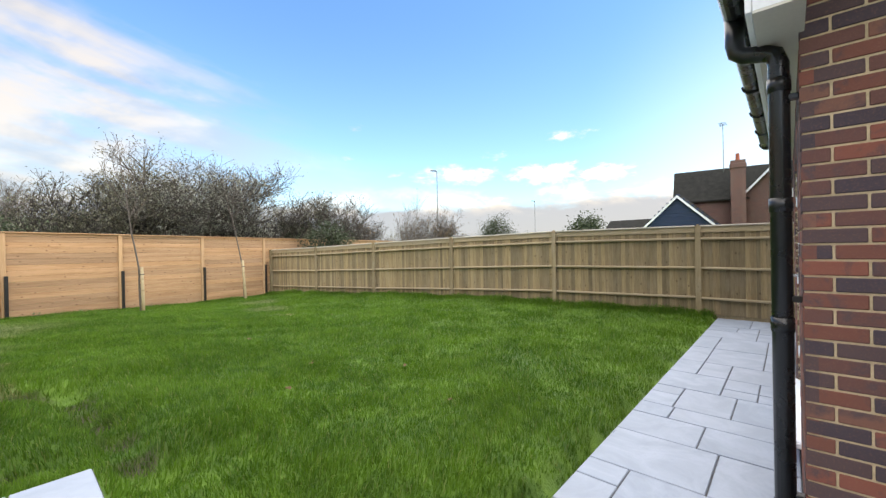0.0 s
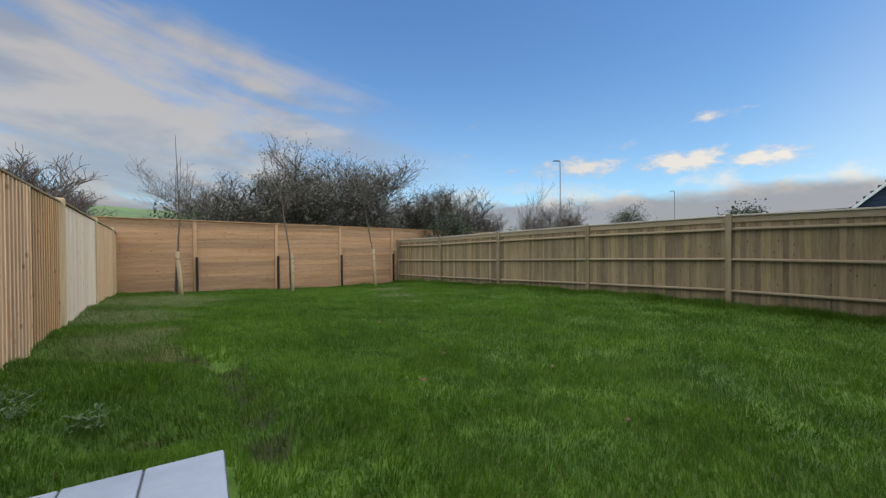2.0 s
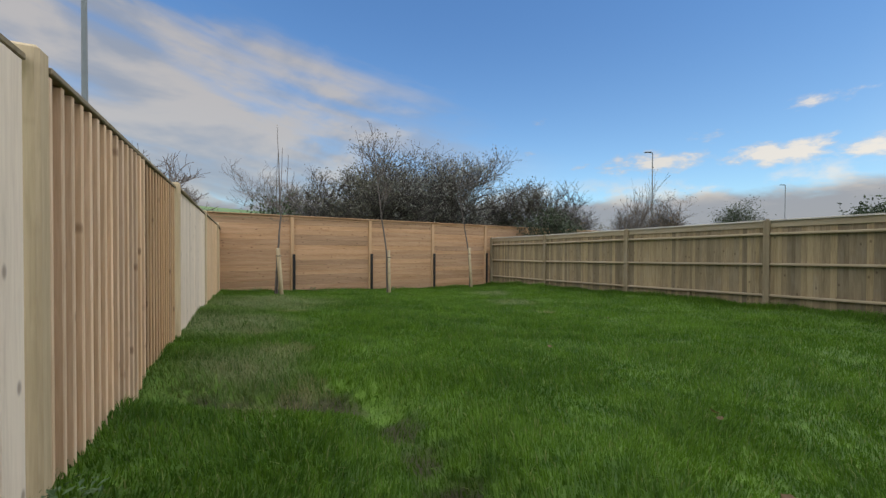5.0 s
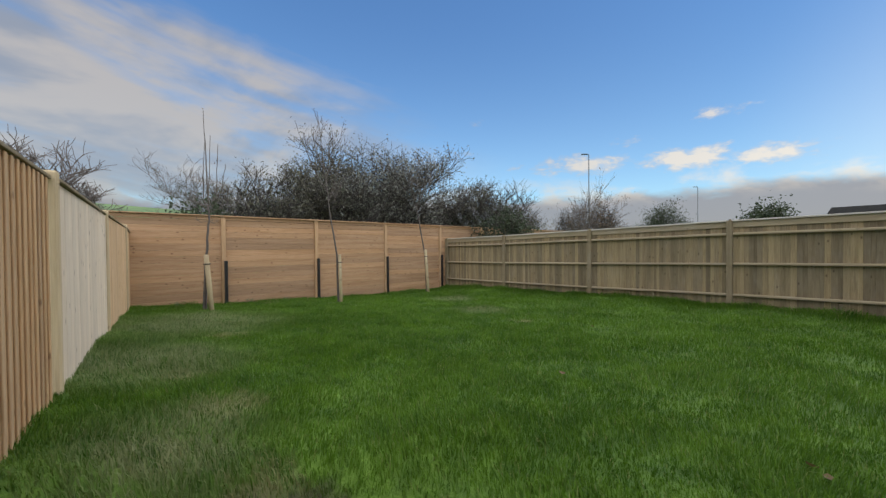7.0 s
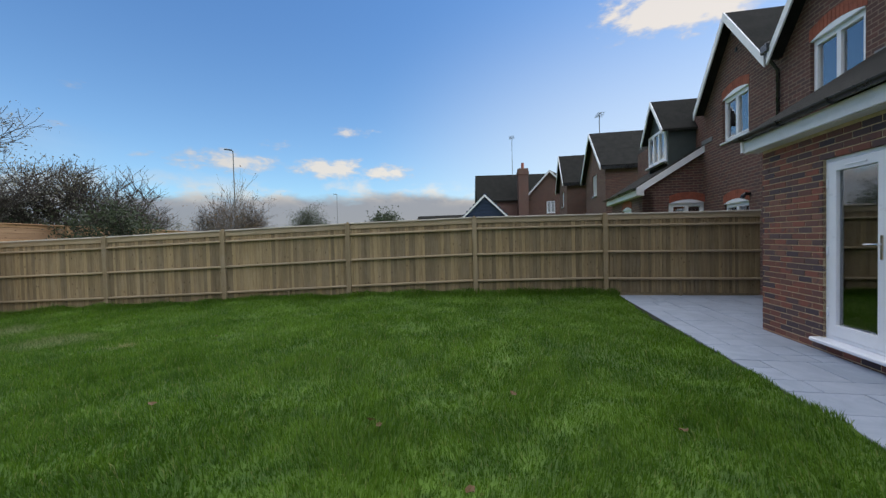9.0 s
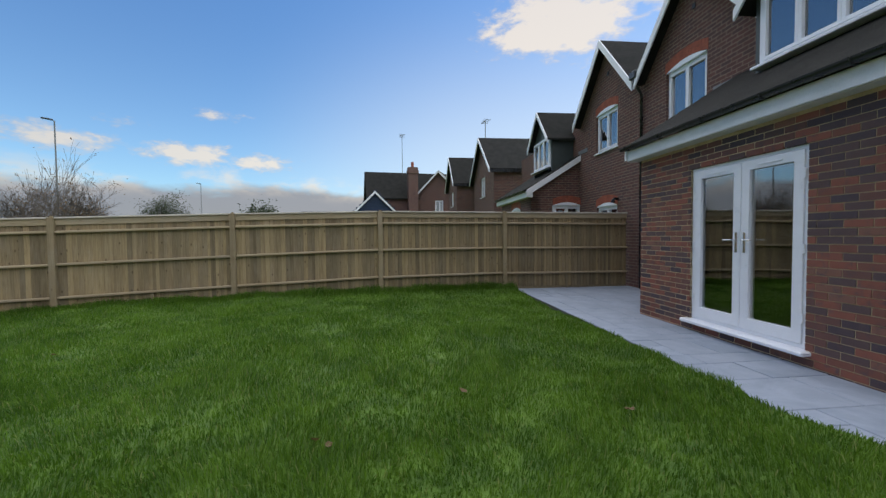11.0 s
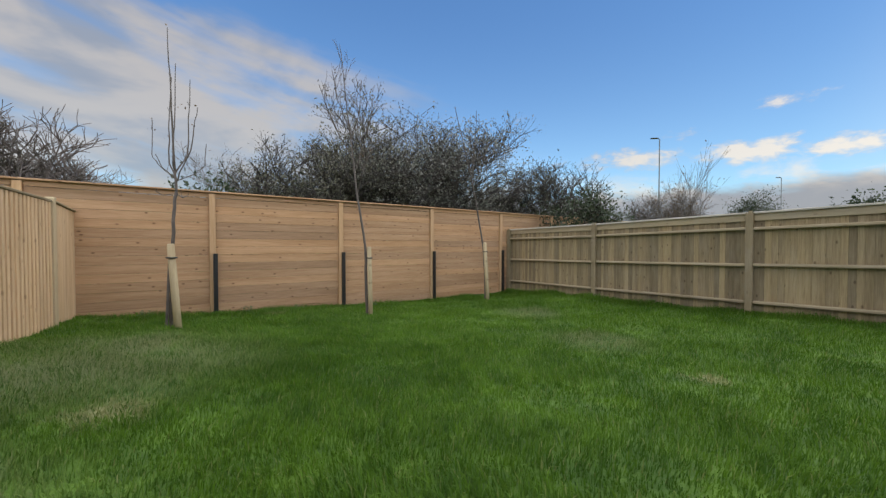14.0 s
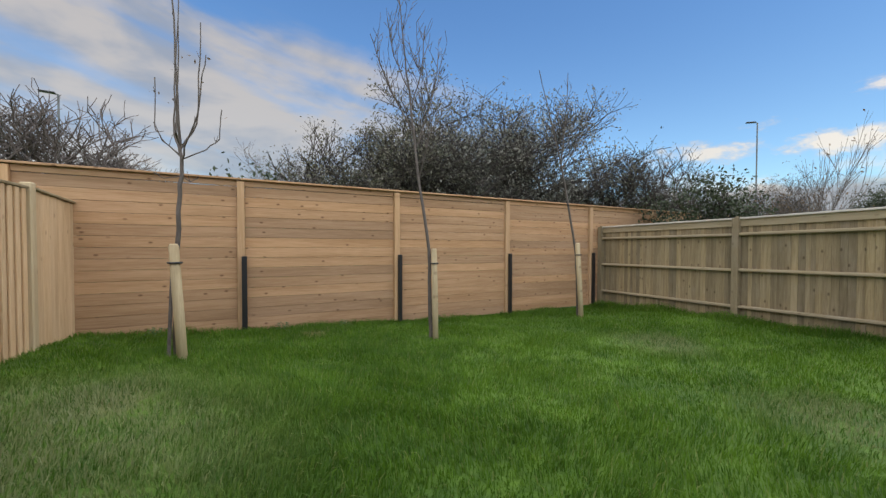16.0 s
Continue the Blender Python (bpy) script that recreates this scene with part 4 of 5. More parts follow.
first = young_tree(71, -8.02, 13.22, [(-0.02, 0.05, -0.2), (-0.03, 0.05, 0.6), (0.0, 0.05, 1.06), (0.04, 0.04, 1.57), (0.07, 0.03, 1.89), (0.06, 0.03, 2.12)], [
    ([(0.06, 0.03, 2.1), (0.05, 0.0, 2.72), (0.03, 0.0, 3.41), (0.0, 0.0, 4.1)], 0.013),
    ([(0.05, 0.03, 2.05), (-0.055, 0.1, 2.22), (-0.065, 0.12, 2.72), (-0.03, 0.14, 3.46)], 0.010),
    ([(0.06, 0.03, 2.1), (0.09, -0.08, 2.2), (0.13, -0.1, 2.72), (0.165, -0.12, 3.55)], 0.010),
    ([(0.06, 0.03, 2.06), (0.19, 0.1, 2.35), (0.2, 0.12, 2.86), (0.23, 0.12, 3.43)], 0.009),
    ([(0.07, 0.03, 1.92), (0.22, -0.1, 2.12), (0.36, -0.15, 2.35), (0.41, -0.16, 2.67), (0.46, -0.16, 2.95)], 0.008),
    ([(0.07, 0.03, 1.95), (0.29, 0.1, 2.07), (0.4, 0.16, 2.2), (0.42, 0.17, 2.52)], 0.006),
    ([(0.06, 0.03, 2.0), (-0.05, -0.08, 2.12), (-0.11, -0.12, 2.3)], 0.006),
    ([(0.06, 0.03, 1.98), (-0.22, 0.12, 2.21), (-0.33, 0.18, 2.35), (-0.32, 0.18, 2.88)], 0.005),
    ([(0.06, 0.03, 1.78), (-0.06, -0.06, 1.74), (-0.14, -0.1, 1.8)], 0.004),
    ([(0.06, 0.03, 1.8), (0.14, 0.06, 1.72), (0.2, 0.1, 1.78)], 0.004)], (2, 0.12, 0.5), ((0.1, -0.08), (0.0, -0.05), 1.06, 0.05), "young bare tree with upright forked shoots tied to a stake")
part("side_stake", tube([(-0.07, 0.0, -0.3), (-0.01, -0.03, 0.9)], 0.018, 8), BARK, first, "thin dark stake")
young_tree(72, -5.05, 13.12, [(-0.05, 0.04, -0.35), (-0.06, 0.04, 0.3), (-0.07, 0.05, 0.95), (-0.21, 0.08, 1.87), (-0.27, 0.1, 2.4)], [
    ([(-0.27, 0.1, 2.38), (-0.33, 0.12, 2.96), (-0.41, 0.14, 3.65), (-0.53, 0.16, 4.7)], 0.015),
    ([(-0.22, 0.08, 1.95), (-0.1, 0.0, 2.35), (-0.05, -0.04, 2.8)], 0.006),
    ([(-0.27, 0.1, 2.35), (-0.1, 0.22, 2.9), (0.02, 0.28, 3.45), (0.06, 0.3, 3.8)], 0.008),
    ([(-0.3, 0.1, 2.6), (-0.52, 0.0, 3.0), (-0.72, -0.08, 3.45), (-0.85, -0.1, 3.85)], 0.008),
    ([(-0.33, 0.12, 2.95), (-0.18, 0.04, 3.4), (-0.12, 0.0, 4.0)], 0.007),
    ([(-0.36, 0.12, 3.2), (-0.58, 0.2, 3.7), (-0.68, 0.26, 4.25)], 0.007)], (14, 0.6, 0.55), ((0.02, -0.02), (0.0, 0.0), 0.99, 0.04), "young leaning bare tree with a feathery crown tied to a stake")
young_tree(73, -1.78, 13.75, [(0.04, 0.06, -0.4), (0.02, 0.06, 0.4), (-0.03, 0.06, 1.0), (-0.17, 0.06, 1.82), (-0.31, 0.06, 2.6)], [
    ([(-0.31, 0.06, 2.58), (-0.5, 0.1, 3.4), (-0.71, 0.12, 4.35)], 0.012),
    ([(-0.31, 0.06, 2.58), (-0.24, 0.0, 3.4), (-0.22, -0.05, 4.22)], 0.011),
    ([(-0.28, 0.06, 2.5), (0.08, 0.2, 2.95), (0.35, 0.3, 3.4)], 0.008),
    ([(-0.29, 0.06, 2.45), (-0.12, -0.2, 2.8), (-0.02, -0.3, 3.3)], 0.006)], (6, 0.5, 0.5), ((0.08, -0.02), (0.0, 0.0), 1.06, 0.046), "young leaning bare tree with few branches tied to a stake")


# ---- street lamps and the distance ----
def street_lamp(x, y, top, heading, base=-0.3):
    ob = tagged(empty("street_lamp", pose(x, y, base, 0, 0, heading)), "slim grey steel street lamp with a flat dark head", "street lamp", "street lamps beyond the fences")
    h = top - base
    part("pole", tube([(0, 0, 0), (0, 0, h * 0.2), (0, 0, h * 0.2 + 0.02), (0, 0, h)], [0.085, 0.085, 0.06, 0.045], 10), GALV, ob, smooth=True)
    part("arm", tube([(0, 0, h - 0.02), (0.3, 0, h + 0.03)], 0.03, 8), GALV, ob)
    part("lamp_head", box(0.1, -0.12, h + 0.0, 0.75, 0.12, h + 0.09, 0.03), BLACK_STEEL, ob, "flat dark lamp head")
    return ob


street_lamp(-11.55, 12.8, 6.6, 100)
street_lamp(27.2, 24.4, 10.1, 140)
street_lamp(63.8, 25.8, 10.15, 140)
street_lamp(-16.3, 35.3, 8.65, 190)
street_lamp(12.0, 52.0, 9.2, 160)

hv, hf = [], []
N = 90
for i in range(N + 1):
    az = radians(30 + 130 * i / N)
    t = i / N
    crest = 1.5 + 17 * max(0, math.sin(math.pi * min(1, max(0, (t - 0.1) / 0.9)))) ** 1.5 + 1.2 * noise.noise((t * 9, 0, 2))
    for d, hgt in ((110, -1.5), (150, crest * 0.45), (200, crest), (330, crest * 0.7)):
        hv.append((math.cos(az) * d - 8, math.sin(az) * d, hgt))
for i in range(N):
    for k in range(3):
        a = i * 4 + k
        hf.append((a, a + 4, a + 5, a + 1))
me = bpy.data.meshes.new("backdrop")
me.from_pydata(hv, [], hf)
me.materials.append(HILL)
for p in me.polygons:
    p.use_smooth = True
tagged(new("backdrop", me), "far green pasture hill", "hill", kind="structure")


# ---- houses ----
def walled(u0, u1, z0, z1, v0, v1, holes, bm=None):
    """A straight wall with thickness from v0 to v1 and rectangular openings through it."""
    bm = bm or bmesh.new()
    us = sorted({u0, u1, *[h[0] for h in holes], *[h[1] for h in holes]})
    for a, b in zip(us, us[1:]):
        cuts = sorted((h[2], h[3]) for h in holes if h[0] < (a + b) / 2 < h[1])
        z = z0
        for lo, hi in cuts:
            if lo > z:
                box(a, v0, z, b, v1, lo, 0, bm)
            z = hi
        if z < z1:
            box(a, v0, z, b, v1, z1, 0, bm)
    bmesh.ops.remove_doubles(bm, verts=bm.verts, dist=0.0005)
    return bm


def ring(u0, u1, z0, z1, f, v0, v1, low=None):
    """A rectangular frame in one piece."""
    low = f if low is None else low
    bm = bmesh.new()
    outer, inner = ((u0, z0), (u1, z0), (u1, z1), (u0, z1)), ((u0 + f, z0 + low), (u1 - f, z0 + low), (u1 - f, z1 - f), (u0 + f, z1 - f))
    q = [[bm.verts.new((u, v, z)) for u, z in loop] for loop in (outer, inner) for v in (v0, v1)]
    for i in range(4):
        j = (i + 1) % 4
        for a, b in ((q[0], q[1]), (q[1], q[3]), (q[3], q[2]), (q[2], q[0])):
            bm.faces.new((a[i], a[j], b[j], b[i]))
    bmesh.ops.recalc_face_normals(bm, faces=bm.faces)
    bmesh.ops.bevel(bm, geom=list(bm.edges), offset=0.004, segments=1, affect="EDGES")
    return bm


def window(parent, u0, u1, z0, z1, v, lights=2, arch=True, deep=0.12):
    """A white casement set in a wall that looks along +v, with its sill, and a red brick arch above."""
    ob = tagged(empty("window", pose(0, v, 0), parent), "white framed casement window")
    f = 0.055
    w = u1 - u0
    part("window_frame", ring(u0, u1, z0, z1, f, -deep, -deep + 0.06), WHITE_PVC, ob)
    n = lights
    for i in range(n):
        a, b = u0 + f + (w - 2 * f) * i / n, u0 + f + (w - 2 * f) * (i + 1) / n
        s = 0.045
        part("sash", ring(a, b, z0 + f, z1 - f, s, -deep + 0.01, -deep + 0.075), WHITE_PVC, ob)
        g = part("pane", box(a + s, -deep + 0.02, z0 + f + s, b - s, -deep + 0.03, z1 - f - s), GLASS, ob)
        g.visible_shadow = False
    part("window_sill", box(u0 - 0.04, -deep, z0 - 0.045, u1 + 0.04, 0.05, z0 - 0.003, 0.008), WHITE_PVC, ob)
    if arch:
        rise = 0.1
        k = 14
        for i in range(k):
            t0, t1 = i / k, (i + 0.9) / k
            zt = lambda t: z1 + rise * (4 * t * (1 - t)) + 0.004
            p = [(u0 - 0.03 + (w + 0.06) * t, 0.0, zt(t) + dz) for t, dz in ((t0, 0), (t1, 0), (t1, 0.21), (t0, 0.21))]
            part("brick", prism(p, (0, 1, 0), 0.006), BRICK_RED, ob)
        p = [(u0 + w * t / 8, -deep, z1 + rise * (4 * (t / 8) * (1 - t / 8))) for t in range(9)] + [(u1, -deep, z1 - 0.002), (u0, -deep, z1 - 0.002)]
        part("arch_panel", prism(p, (0, 1, 0), deep + 0.005), WHITE_PVC, ob)
    margin = 0.2 if arch else 0.0
    part("room", box(u0 - margin, -0.75, z0 - margin, u1 + margin, -0.6, z1 + margin), PLASTER, ob, "pale room wall behind the glass")
    return ob


def slab(parent, name, corners, thick, mat, label=""):
    """A roof plane: four corners, thickened downwards."""
    return part(name, prism(corners, (0, 0, -1), thick), mat, parent, label)


def barge(parent, a, b, deep=0.2, thick=0.03, along=(0, 1, 0)):
    """A white bargeboard following a verge from a to b."""
    a, b = Vector(a), Vector(b)
    return part("bargeboard", prism([a, b, b - Vector((0, 0, deep)), a - Vector((0, 0, deep))], along, thick), WHITE_PAINT, parent)


def gutter(parent, pts, r=0.055):
    bm = bmesh.new()
    pa, pb = Vector(pts[0]), Vector(pts[1])
    k = 9
    rings = []
    for p in (pa, pb):
        rings.append([bm.verts.new(p + Vector((0, math.cos(math.pi * i / k) * r, -math.sin(math.pi * i / k) * r))) for i in range(k + 1)] + [bm.verts.new(p + Vector((0, math.cos(math.pi * (k - i) / k) * (r - 0.006), -math.sin(math.pi * (k - i) / k) * (r - 0.006)))) for i in range(k + 1)])
    m = len(rings[0])
    for i in range(m):
        bm.faces.new((rings[0][i], rings[0][(i + 1) % m], rings[1][(i + 1) % m], rings[1][i]))
    bm.faces.new(rings[0][:k + 1])
    bm.faces.new(rings[1][:k + 1][::-1])
    bmesh.ops.recalc_face_normals(bm, faces=bm.faces)
    ob = part("gutter", bm, BLACK_PLASTIC, parent, "black half-round gutter")
    length = (pb - pa).length
    for i in range(int(length / 0.8) + 1):
        q = pa.lerp(pb, min(1, (0.12 + i * 0.8) / length))
        part("gutter_clip", tube([q + Vector((0, math.cos(math.pi * j / 6) * (r + 0.006), -math.sin(math.pi * j / 6) * (r + 0.006))) for j in range(7)], 0.009, 6), BLACK_PLASTIC, ob)
    return ob


def dormer(parent, u0, u1, vf, z0, zt):
    """A gabled dormer with a tall window and dark cheeks."""
    mid = (u0 + u1) / 2
    part("dormer_cheek", box(u0, -4.2, z0, u0 + 0.08, vf, zt), CLAD_GREY, parent, "dark grey dormer cheek")
    part("dormer_cheek", box(u1 - 0.08, -4.2, z0, u1, vf, zt), CLAD_GREY, parent, "dark grey dormer cheek")
    window(parent, u0 + 0.1, u1 - 0.1, z0 + 0.15, zt - 0.02, vf + 0.1, 3, False)
    apex = zt + (u1 - u0) * 0.56
    part("dormer_gable", prism([(u0, vf, zt - 0.02), (u1, vf, zt - 0.02), (mid, vf, apex - 0.1)], (0, -1, 0), 0.1), CLAD_GREY, parent)
    o = 0.14
    for s, e in ((u0 - o, mid), (u1 + o, mid)):
        zl = zt - o * 1.12
        slab(parent, "dormer_roof", [(s, vf + 0.2, zl), (mid, vf + 0.2, apex), (mid, -4.4, apex), (s, -4.4, zl)], 0.07, TILES)
        barge(parent, (s, vf + 0.2, zl + 0.0), (mid, vf + 0.2, apex), 0.15)


def semi(sign, vf, width, name, label):
    """One half of the pair. s runs out from the party line; sign mirrors it."""
    U = lambda s: 2.7 + sign * s
    span = lambda a, b: (min(U(a), U(b)), max(U(a), U(b)))
    house = tagged(empty(name, HOUSE), label, "house")
    vm = -1.8
    p0 = 2.7 if sign < 0 else 3.37
    p1 = p0 + width
    holes = [(*(span(0.8, 1.93) if sign < 0 else span(1.1, 2.25)), 3.52, 4.6), (*span(1.1, 2.2), 0.95, 1.95)]
    a, b = span(0.0, p0)
    part("wall", walled(a, b, -0.3, 4.7, vm - 0.3, vm, holes), BRICKWORK, house)
    a, b = span(p0, 9.4)
    part("wall", box(a, vm - 0.3, -0.3, b, vm, 4.7), BRICKWORK, house)
    # gable over the inner bay
    g0, g1, apex = 0.06, 3.12, 6.5
    mid = (g0 + g1) / 2
    part("gable_wall", prism([(U(0.02), vm, 4.7), (U(3.16), vm, 4.7), (U(mid), vm, apex - 0.1)], (0, -1, 0), 0.3), BRICKWORK, house)
    for s in (g0 - 0.02, g1 + 0.14):
        zl = apex - abs(s - mid) * 1.12
        slab(house, "roof", [(U(s), vm + 0.25, zl), (U(mid), vm + 0.25, apex), (U(mid), -7.5, apex), (U(s), -7.5, zl)], 0.09, TILES, "dark plain tile roof")
        barge(house, (U(s), vm + 0.25, zl + 0.01), (U(mid), vm + 0.25, apex + 0.01), 0.22)
    for h in holes:
        window(house, *h, vm)
    part("vent", box(U(mid) - 0.04, vm, 5.55, U(mid) + 0.04, vm + 0.02, 5.65), BLACK_PLASTIC, house)
    # long roof over the single-storey part, with its dormer
    slope = 0.62
    e0, e1 = span(p0 - 0.12, p1 + 0.15)
    ve, ze = vf + 0.2, 2.62
    if sign < 0:
        e0 -= 0.2
    slab(house, "roof", [(e0, ve, ze), (e1, ve, ze), (e1, -4.6, ze + slope * (ve + 4.6)), (e0, -4.6, ze + slope * (ve + 4.6))], 0.08, TILES, "dark plain tile lean-to roof")
    part("fascia", box(e0, ve - 0.045, 2.37, e1, ve - 0.02, 2.535, 0.003), WHITE_PAINT, house)
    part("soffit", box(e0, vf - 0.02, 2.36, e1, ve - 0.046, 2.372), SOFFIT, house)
    part("eaves_end", box(e0, vf - 0.02, 2.373, e0 + 0.02, ve - 0.047, 2.56), WHITE_PAINT, house)
    n0 = U(p0 - 0.12)
    k = 0.025 * (1 if sign < 0 else -1)
    part("bargeboard", prism([(n0 - k, ve, ze - 0.03), (n0 - k, vm, ze - 0.03 + slope * (ve - vm)), (n0 - k, vm, ze - 0.22 + slope * (ve - vm)), (n0 - k, ve, ze - 0.24)], (1 if sign < 0 else -1, 0, 0), 0.05), WHITE_PAINT, house)
    gutter(house, [(e0 - 0.03, ve + 0.045, 2.585), (e1 + 0.03, ve + 0.045, 2.585)])
    d0, d1 = span(p0 + 1.0, p0 + 2.75) if sign < 0 else span(p0 + 0.4, p0 + 2.15)
    dormer(house, d0, d1, vm + 0.75, 3.3, 4.5)
    part("flashing", box(min(U(p0), U(p0 - 0.6)), vm, 3.72, max(U(p0), U(p0 - 0.6)), vm + 0.02, 3.84), LEAD, house)
    return house, U, span, p0, p1


home, U, span, p0, p1 = semi(-1, 0.0, 3.75, "house", "red-brown brick house with a single-storey rear part and white glazed doors")
near, UN, spann, q0, q1 = semi(1, -0.2, 3.7, "house", "red-brown brick house with a steep white-edged gable beyond the fence")
# side and front of the neighbour's single-storey part
part("wall", walled(UN(q0), UN(q1), -0.3, 2.45, -0.5, -0.2, [(7.2, 8.3, 1.0, 2.05)]), BRICKWORK, near)
window(near, 7.2, 8.3, 1.0, 2.05, -0.2)
part("wall", prism([(UN(q0), -0.2, -0.3), (UN(q0), -1.8, -0.3), (UN(q0), -1.8, 3.5), (UN(q0), -0.2, 2.52)], (1, 0, 0), 0.3), BRICKWORK, near)
side = empty("side_window", pose(UN(q0) - 0.13, -1.35, 0, 0, 0, 90), near)
window(side, -0.45, 0.45, 1.0, 2.1, 0.0)

# ---- brick by brick: the single-storey part ----
DOOR = (-2.66, -1.11, -0.05, 2.05)
core = part("wall", walled(-3.744, -0.006, -0.3, 2.4, -0.3, -0.006, [DOOR]), MORTAR, home, "sandy mortar joints behind the bricks")
side_wall = part("wall", prism([(-3.7435, -0.0075, -0.3), (-3.7435, -1.8, -0.3), (-3.7435, -1.8, 3.55), (-3.7435, -0.0075, 2.46)], (1, 0, 0), 0.28), MORTAR, home)
part("wall", prism([(-0.012, -0.012, -0.3), (-0.012, -1.8, -0.3), (-0.012, -1.8, 3.55), (-0.012, -0.012, 2.46)], (-1, 0, 0), 0.28), BRICKWORK, home)
brick_cache = {}


def brick_mesh(length):
    key = round(length, 3)
    if key not in brick_cache:
        brick_cache[key] = mesh_of("brick", box(-key / 2, -0.05, -0.0325, key / 2, 0.0, 0.0325, 0.004), BRICK)
    return brick_cache[key]


def courses(length, z0, z1, holes, first):
    """Places of bricks (centre, z, length) in stretcher bond along a wall."""
    out = []
    row = 0
    z = z0
    while z < z1:
        s = 0.0
        half = (row + first) % 2 == 1
        while s < length - 0.02:
            ln = 0.102 if (half and s == 0.0) else 0.215
            e = min(s + ln, length)
            spans = [(s, e)]
            for h0, h1, hz0, hz1 in holes:
                if hz0 < z + 0.03 and z - 0.03 < hz1:
                    spans = [q for a, b in spans for q in ((a, min(b, h0)), (max(a, h1), b)) if q[1] - q[0] > 0.03]
            out += [((a + b) / 2, z, b - a) for a, b in spans]
            s = e + 0.01
        row += 1
        z += 0.075
    return out


rbk = random.Random(9)
front = courses(3.75, -0.2625, 2.36, [(3.75 + DOOR[0] - 0.0, 3.75 + DOOR[1], DOOR[2], DOOR[3] - 0.03)], 1)
flank = courses(1.8, -0.2625, 2.9, [], 0)
loose = bmesh.new()
count = 0
for s, z, ln in front:
    m = pose(-3.75 + s, rbk.uniform(-0.0015, 0.0015), z, 0, 0, 0)
    if count < 290 and s > 1.2:
        place("brick", brick_mesh(ln), core, m)
        count += 1
    else:
        box(-3.75 + s - ln / 2, -0.05, z - 0.0325, -3.75 + s + ln / 2, rbk.uniform(-0.0015, 0.0015), z + 0.0325, 0, loose)
tagged(part("bricks", loose, BRICK_JOINED, core), kind="stuff")
loose = bmesh.new()
count = 0
for s, z, ln in flank:
    if z > 2.5 + 0.62 * s:
        continue
    if s < 1.2 and z > 0.1 and count < 260:
        place("brick", brick_mesh(ln), side_wall, pose(-3.75 - rbk.uniform(-0.0015, 0.0015), -s, z, 0, 0, 90))
        count += 1
    else:
        box(-3.75, -s - ln / 2, z - 0.0325, -3.70, -s + ln / 2, z + 0.0325, 0, loose)
tagged(part("bricks", loose, BRICK_JOINED, side_wall), kind="stuff")

# ---- glazed doors ----
doors = tagged(empty("french_doors", pose(0, -0.035, 0), home), "white double glazed doors, closed, with chrome lever handles")
u0, u1, z0, z1 = DOOR
f = 0.06
part("door_frame", ring(u0, u1, z0 + 0.05, z1, f, -0.07, 0.0, 0.04), WHITE_PVC, doors)
part("door_sill", box(u0 - 0.06, -0.1, z0 - 0.0, u1 + 0.06, 0.14, z0 + 0.048, 0.012), WHITE_PVC, doors)
mid = (u0 + u1) / 2
for a, b, hs in ((u0 + f, mid - 0.003, 1), (mid + 0.003, u1 - f, -1)):
    s = 0.105
    leafp = empty("door_leaf", pose(0, 0, 0), doors)
    part("leaf_frame", ring(a, b, z0 + 0.095, z1 - f - 0.005, s, -0.055, 0.015, 0.13), WHITE_PVC, leafp)
    g = part("pane", box(a + s, -0.03, z0 + 0.225, b - s, -0.02, z1 - f - 0.005 - s), GLASS, leafp)
    g.visible_shadow = False
    hx = b - s / 2 if hs > 0 else a + s / 2
    bm = box(hx - 0.016, 0.015, 0.93, hx + 0.016, 0.025, 1.17, 0.004)
    tube([(hx, 0.02, 1.08), (hx, 0.065, 1.08), (hx - hs * 0.02, 0.075, 1.08), (hx - hs * 0.13, 0.072, 1.08)], 0.009, 8, bm)
    part("handle", bm, CHROME, leafp, "chrome lever handle")
    part("trickle_vent", box((a + b) / 2 - 0.14, 0.015, z1 - f - 0.075, (a + b) / 2 + 0.14, 0.026, z1 - f - 0.06, 0.003), WHITE_PVC, leafp)
    for hz in (0.3, 1.0, 1.75):
        hxx = a - 0.01 if hs > 0 else b + 0.01
        part("hinge", box(hxx - 0.012, 0.0, hz - 0.05, hxx + 0.012, 0.026, hz + 0.05, 0.005), WHITE_PVC, leafp)
# the room behind
inside = tagged(empty("room", HOUSE), "dim pale empty room behind the glazed doors", "room", kind="structure")
part("floor", box(-3.45, -5.2, -0.2, -0.3, -0.3, -0.03), OAK_FLOOR, inside)
part("ceiling", box(-3.45, -5.2, 2.3, -0.3, -0.3, 2.36), PLASTER, inside)
part("wall", box(-3.45, -2.1, -0.2, -0.3, -1.9, 2.36), PLASTER, inside)
part("wall", box(-3.45, -5.2, -0.03, -3.4, -0.3, 2.3), PLASTER, inside)
part("wall", box(-0.35, -5.2, -0.03, -0.3, -0.3, 2.3), PLASTER, inside)

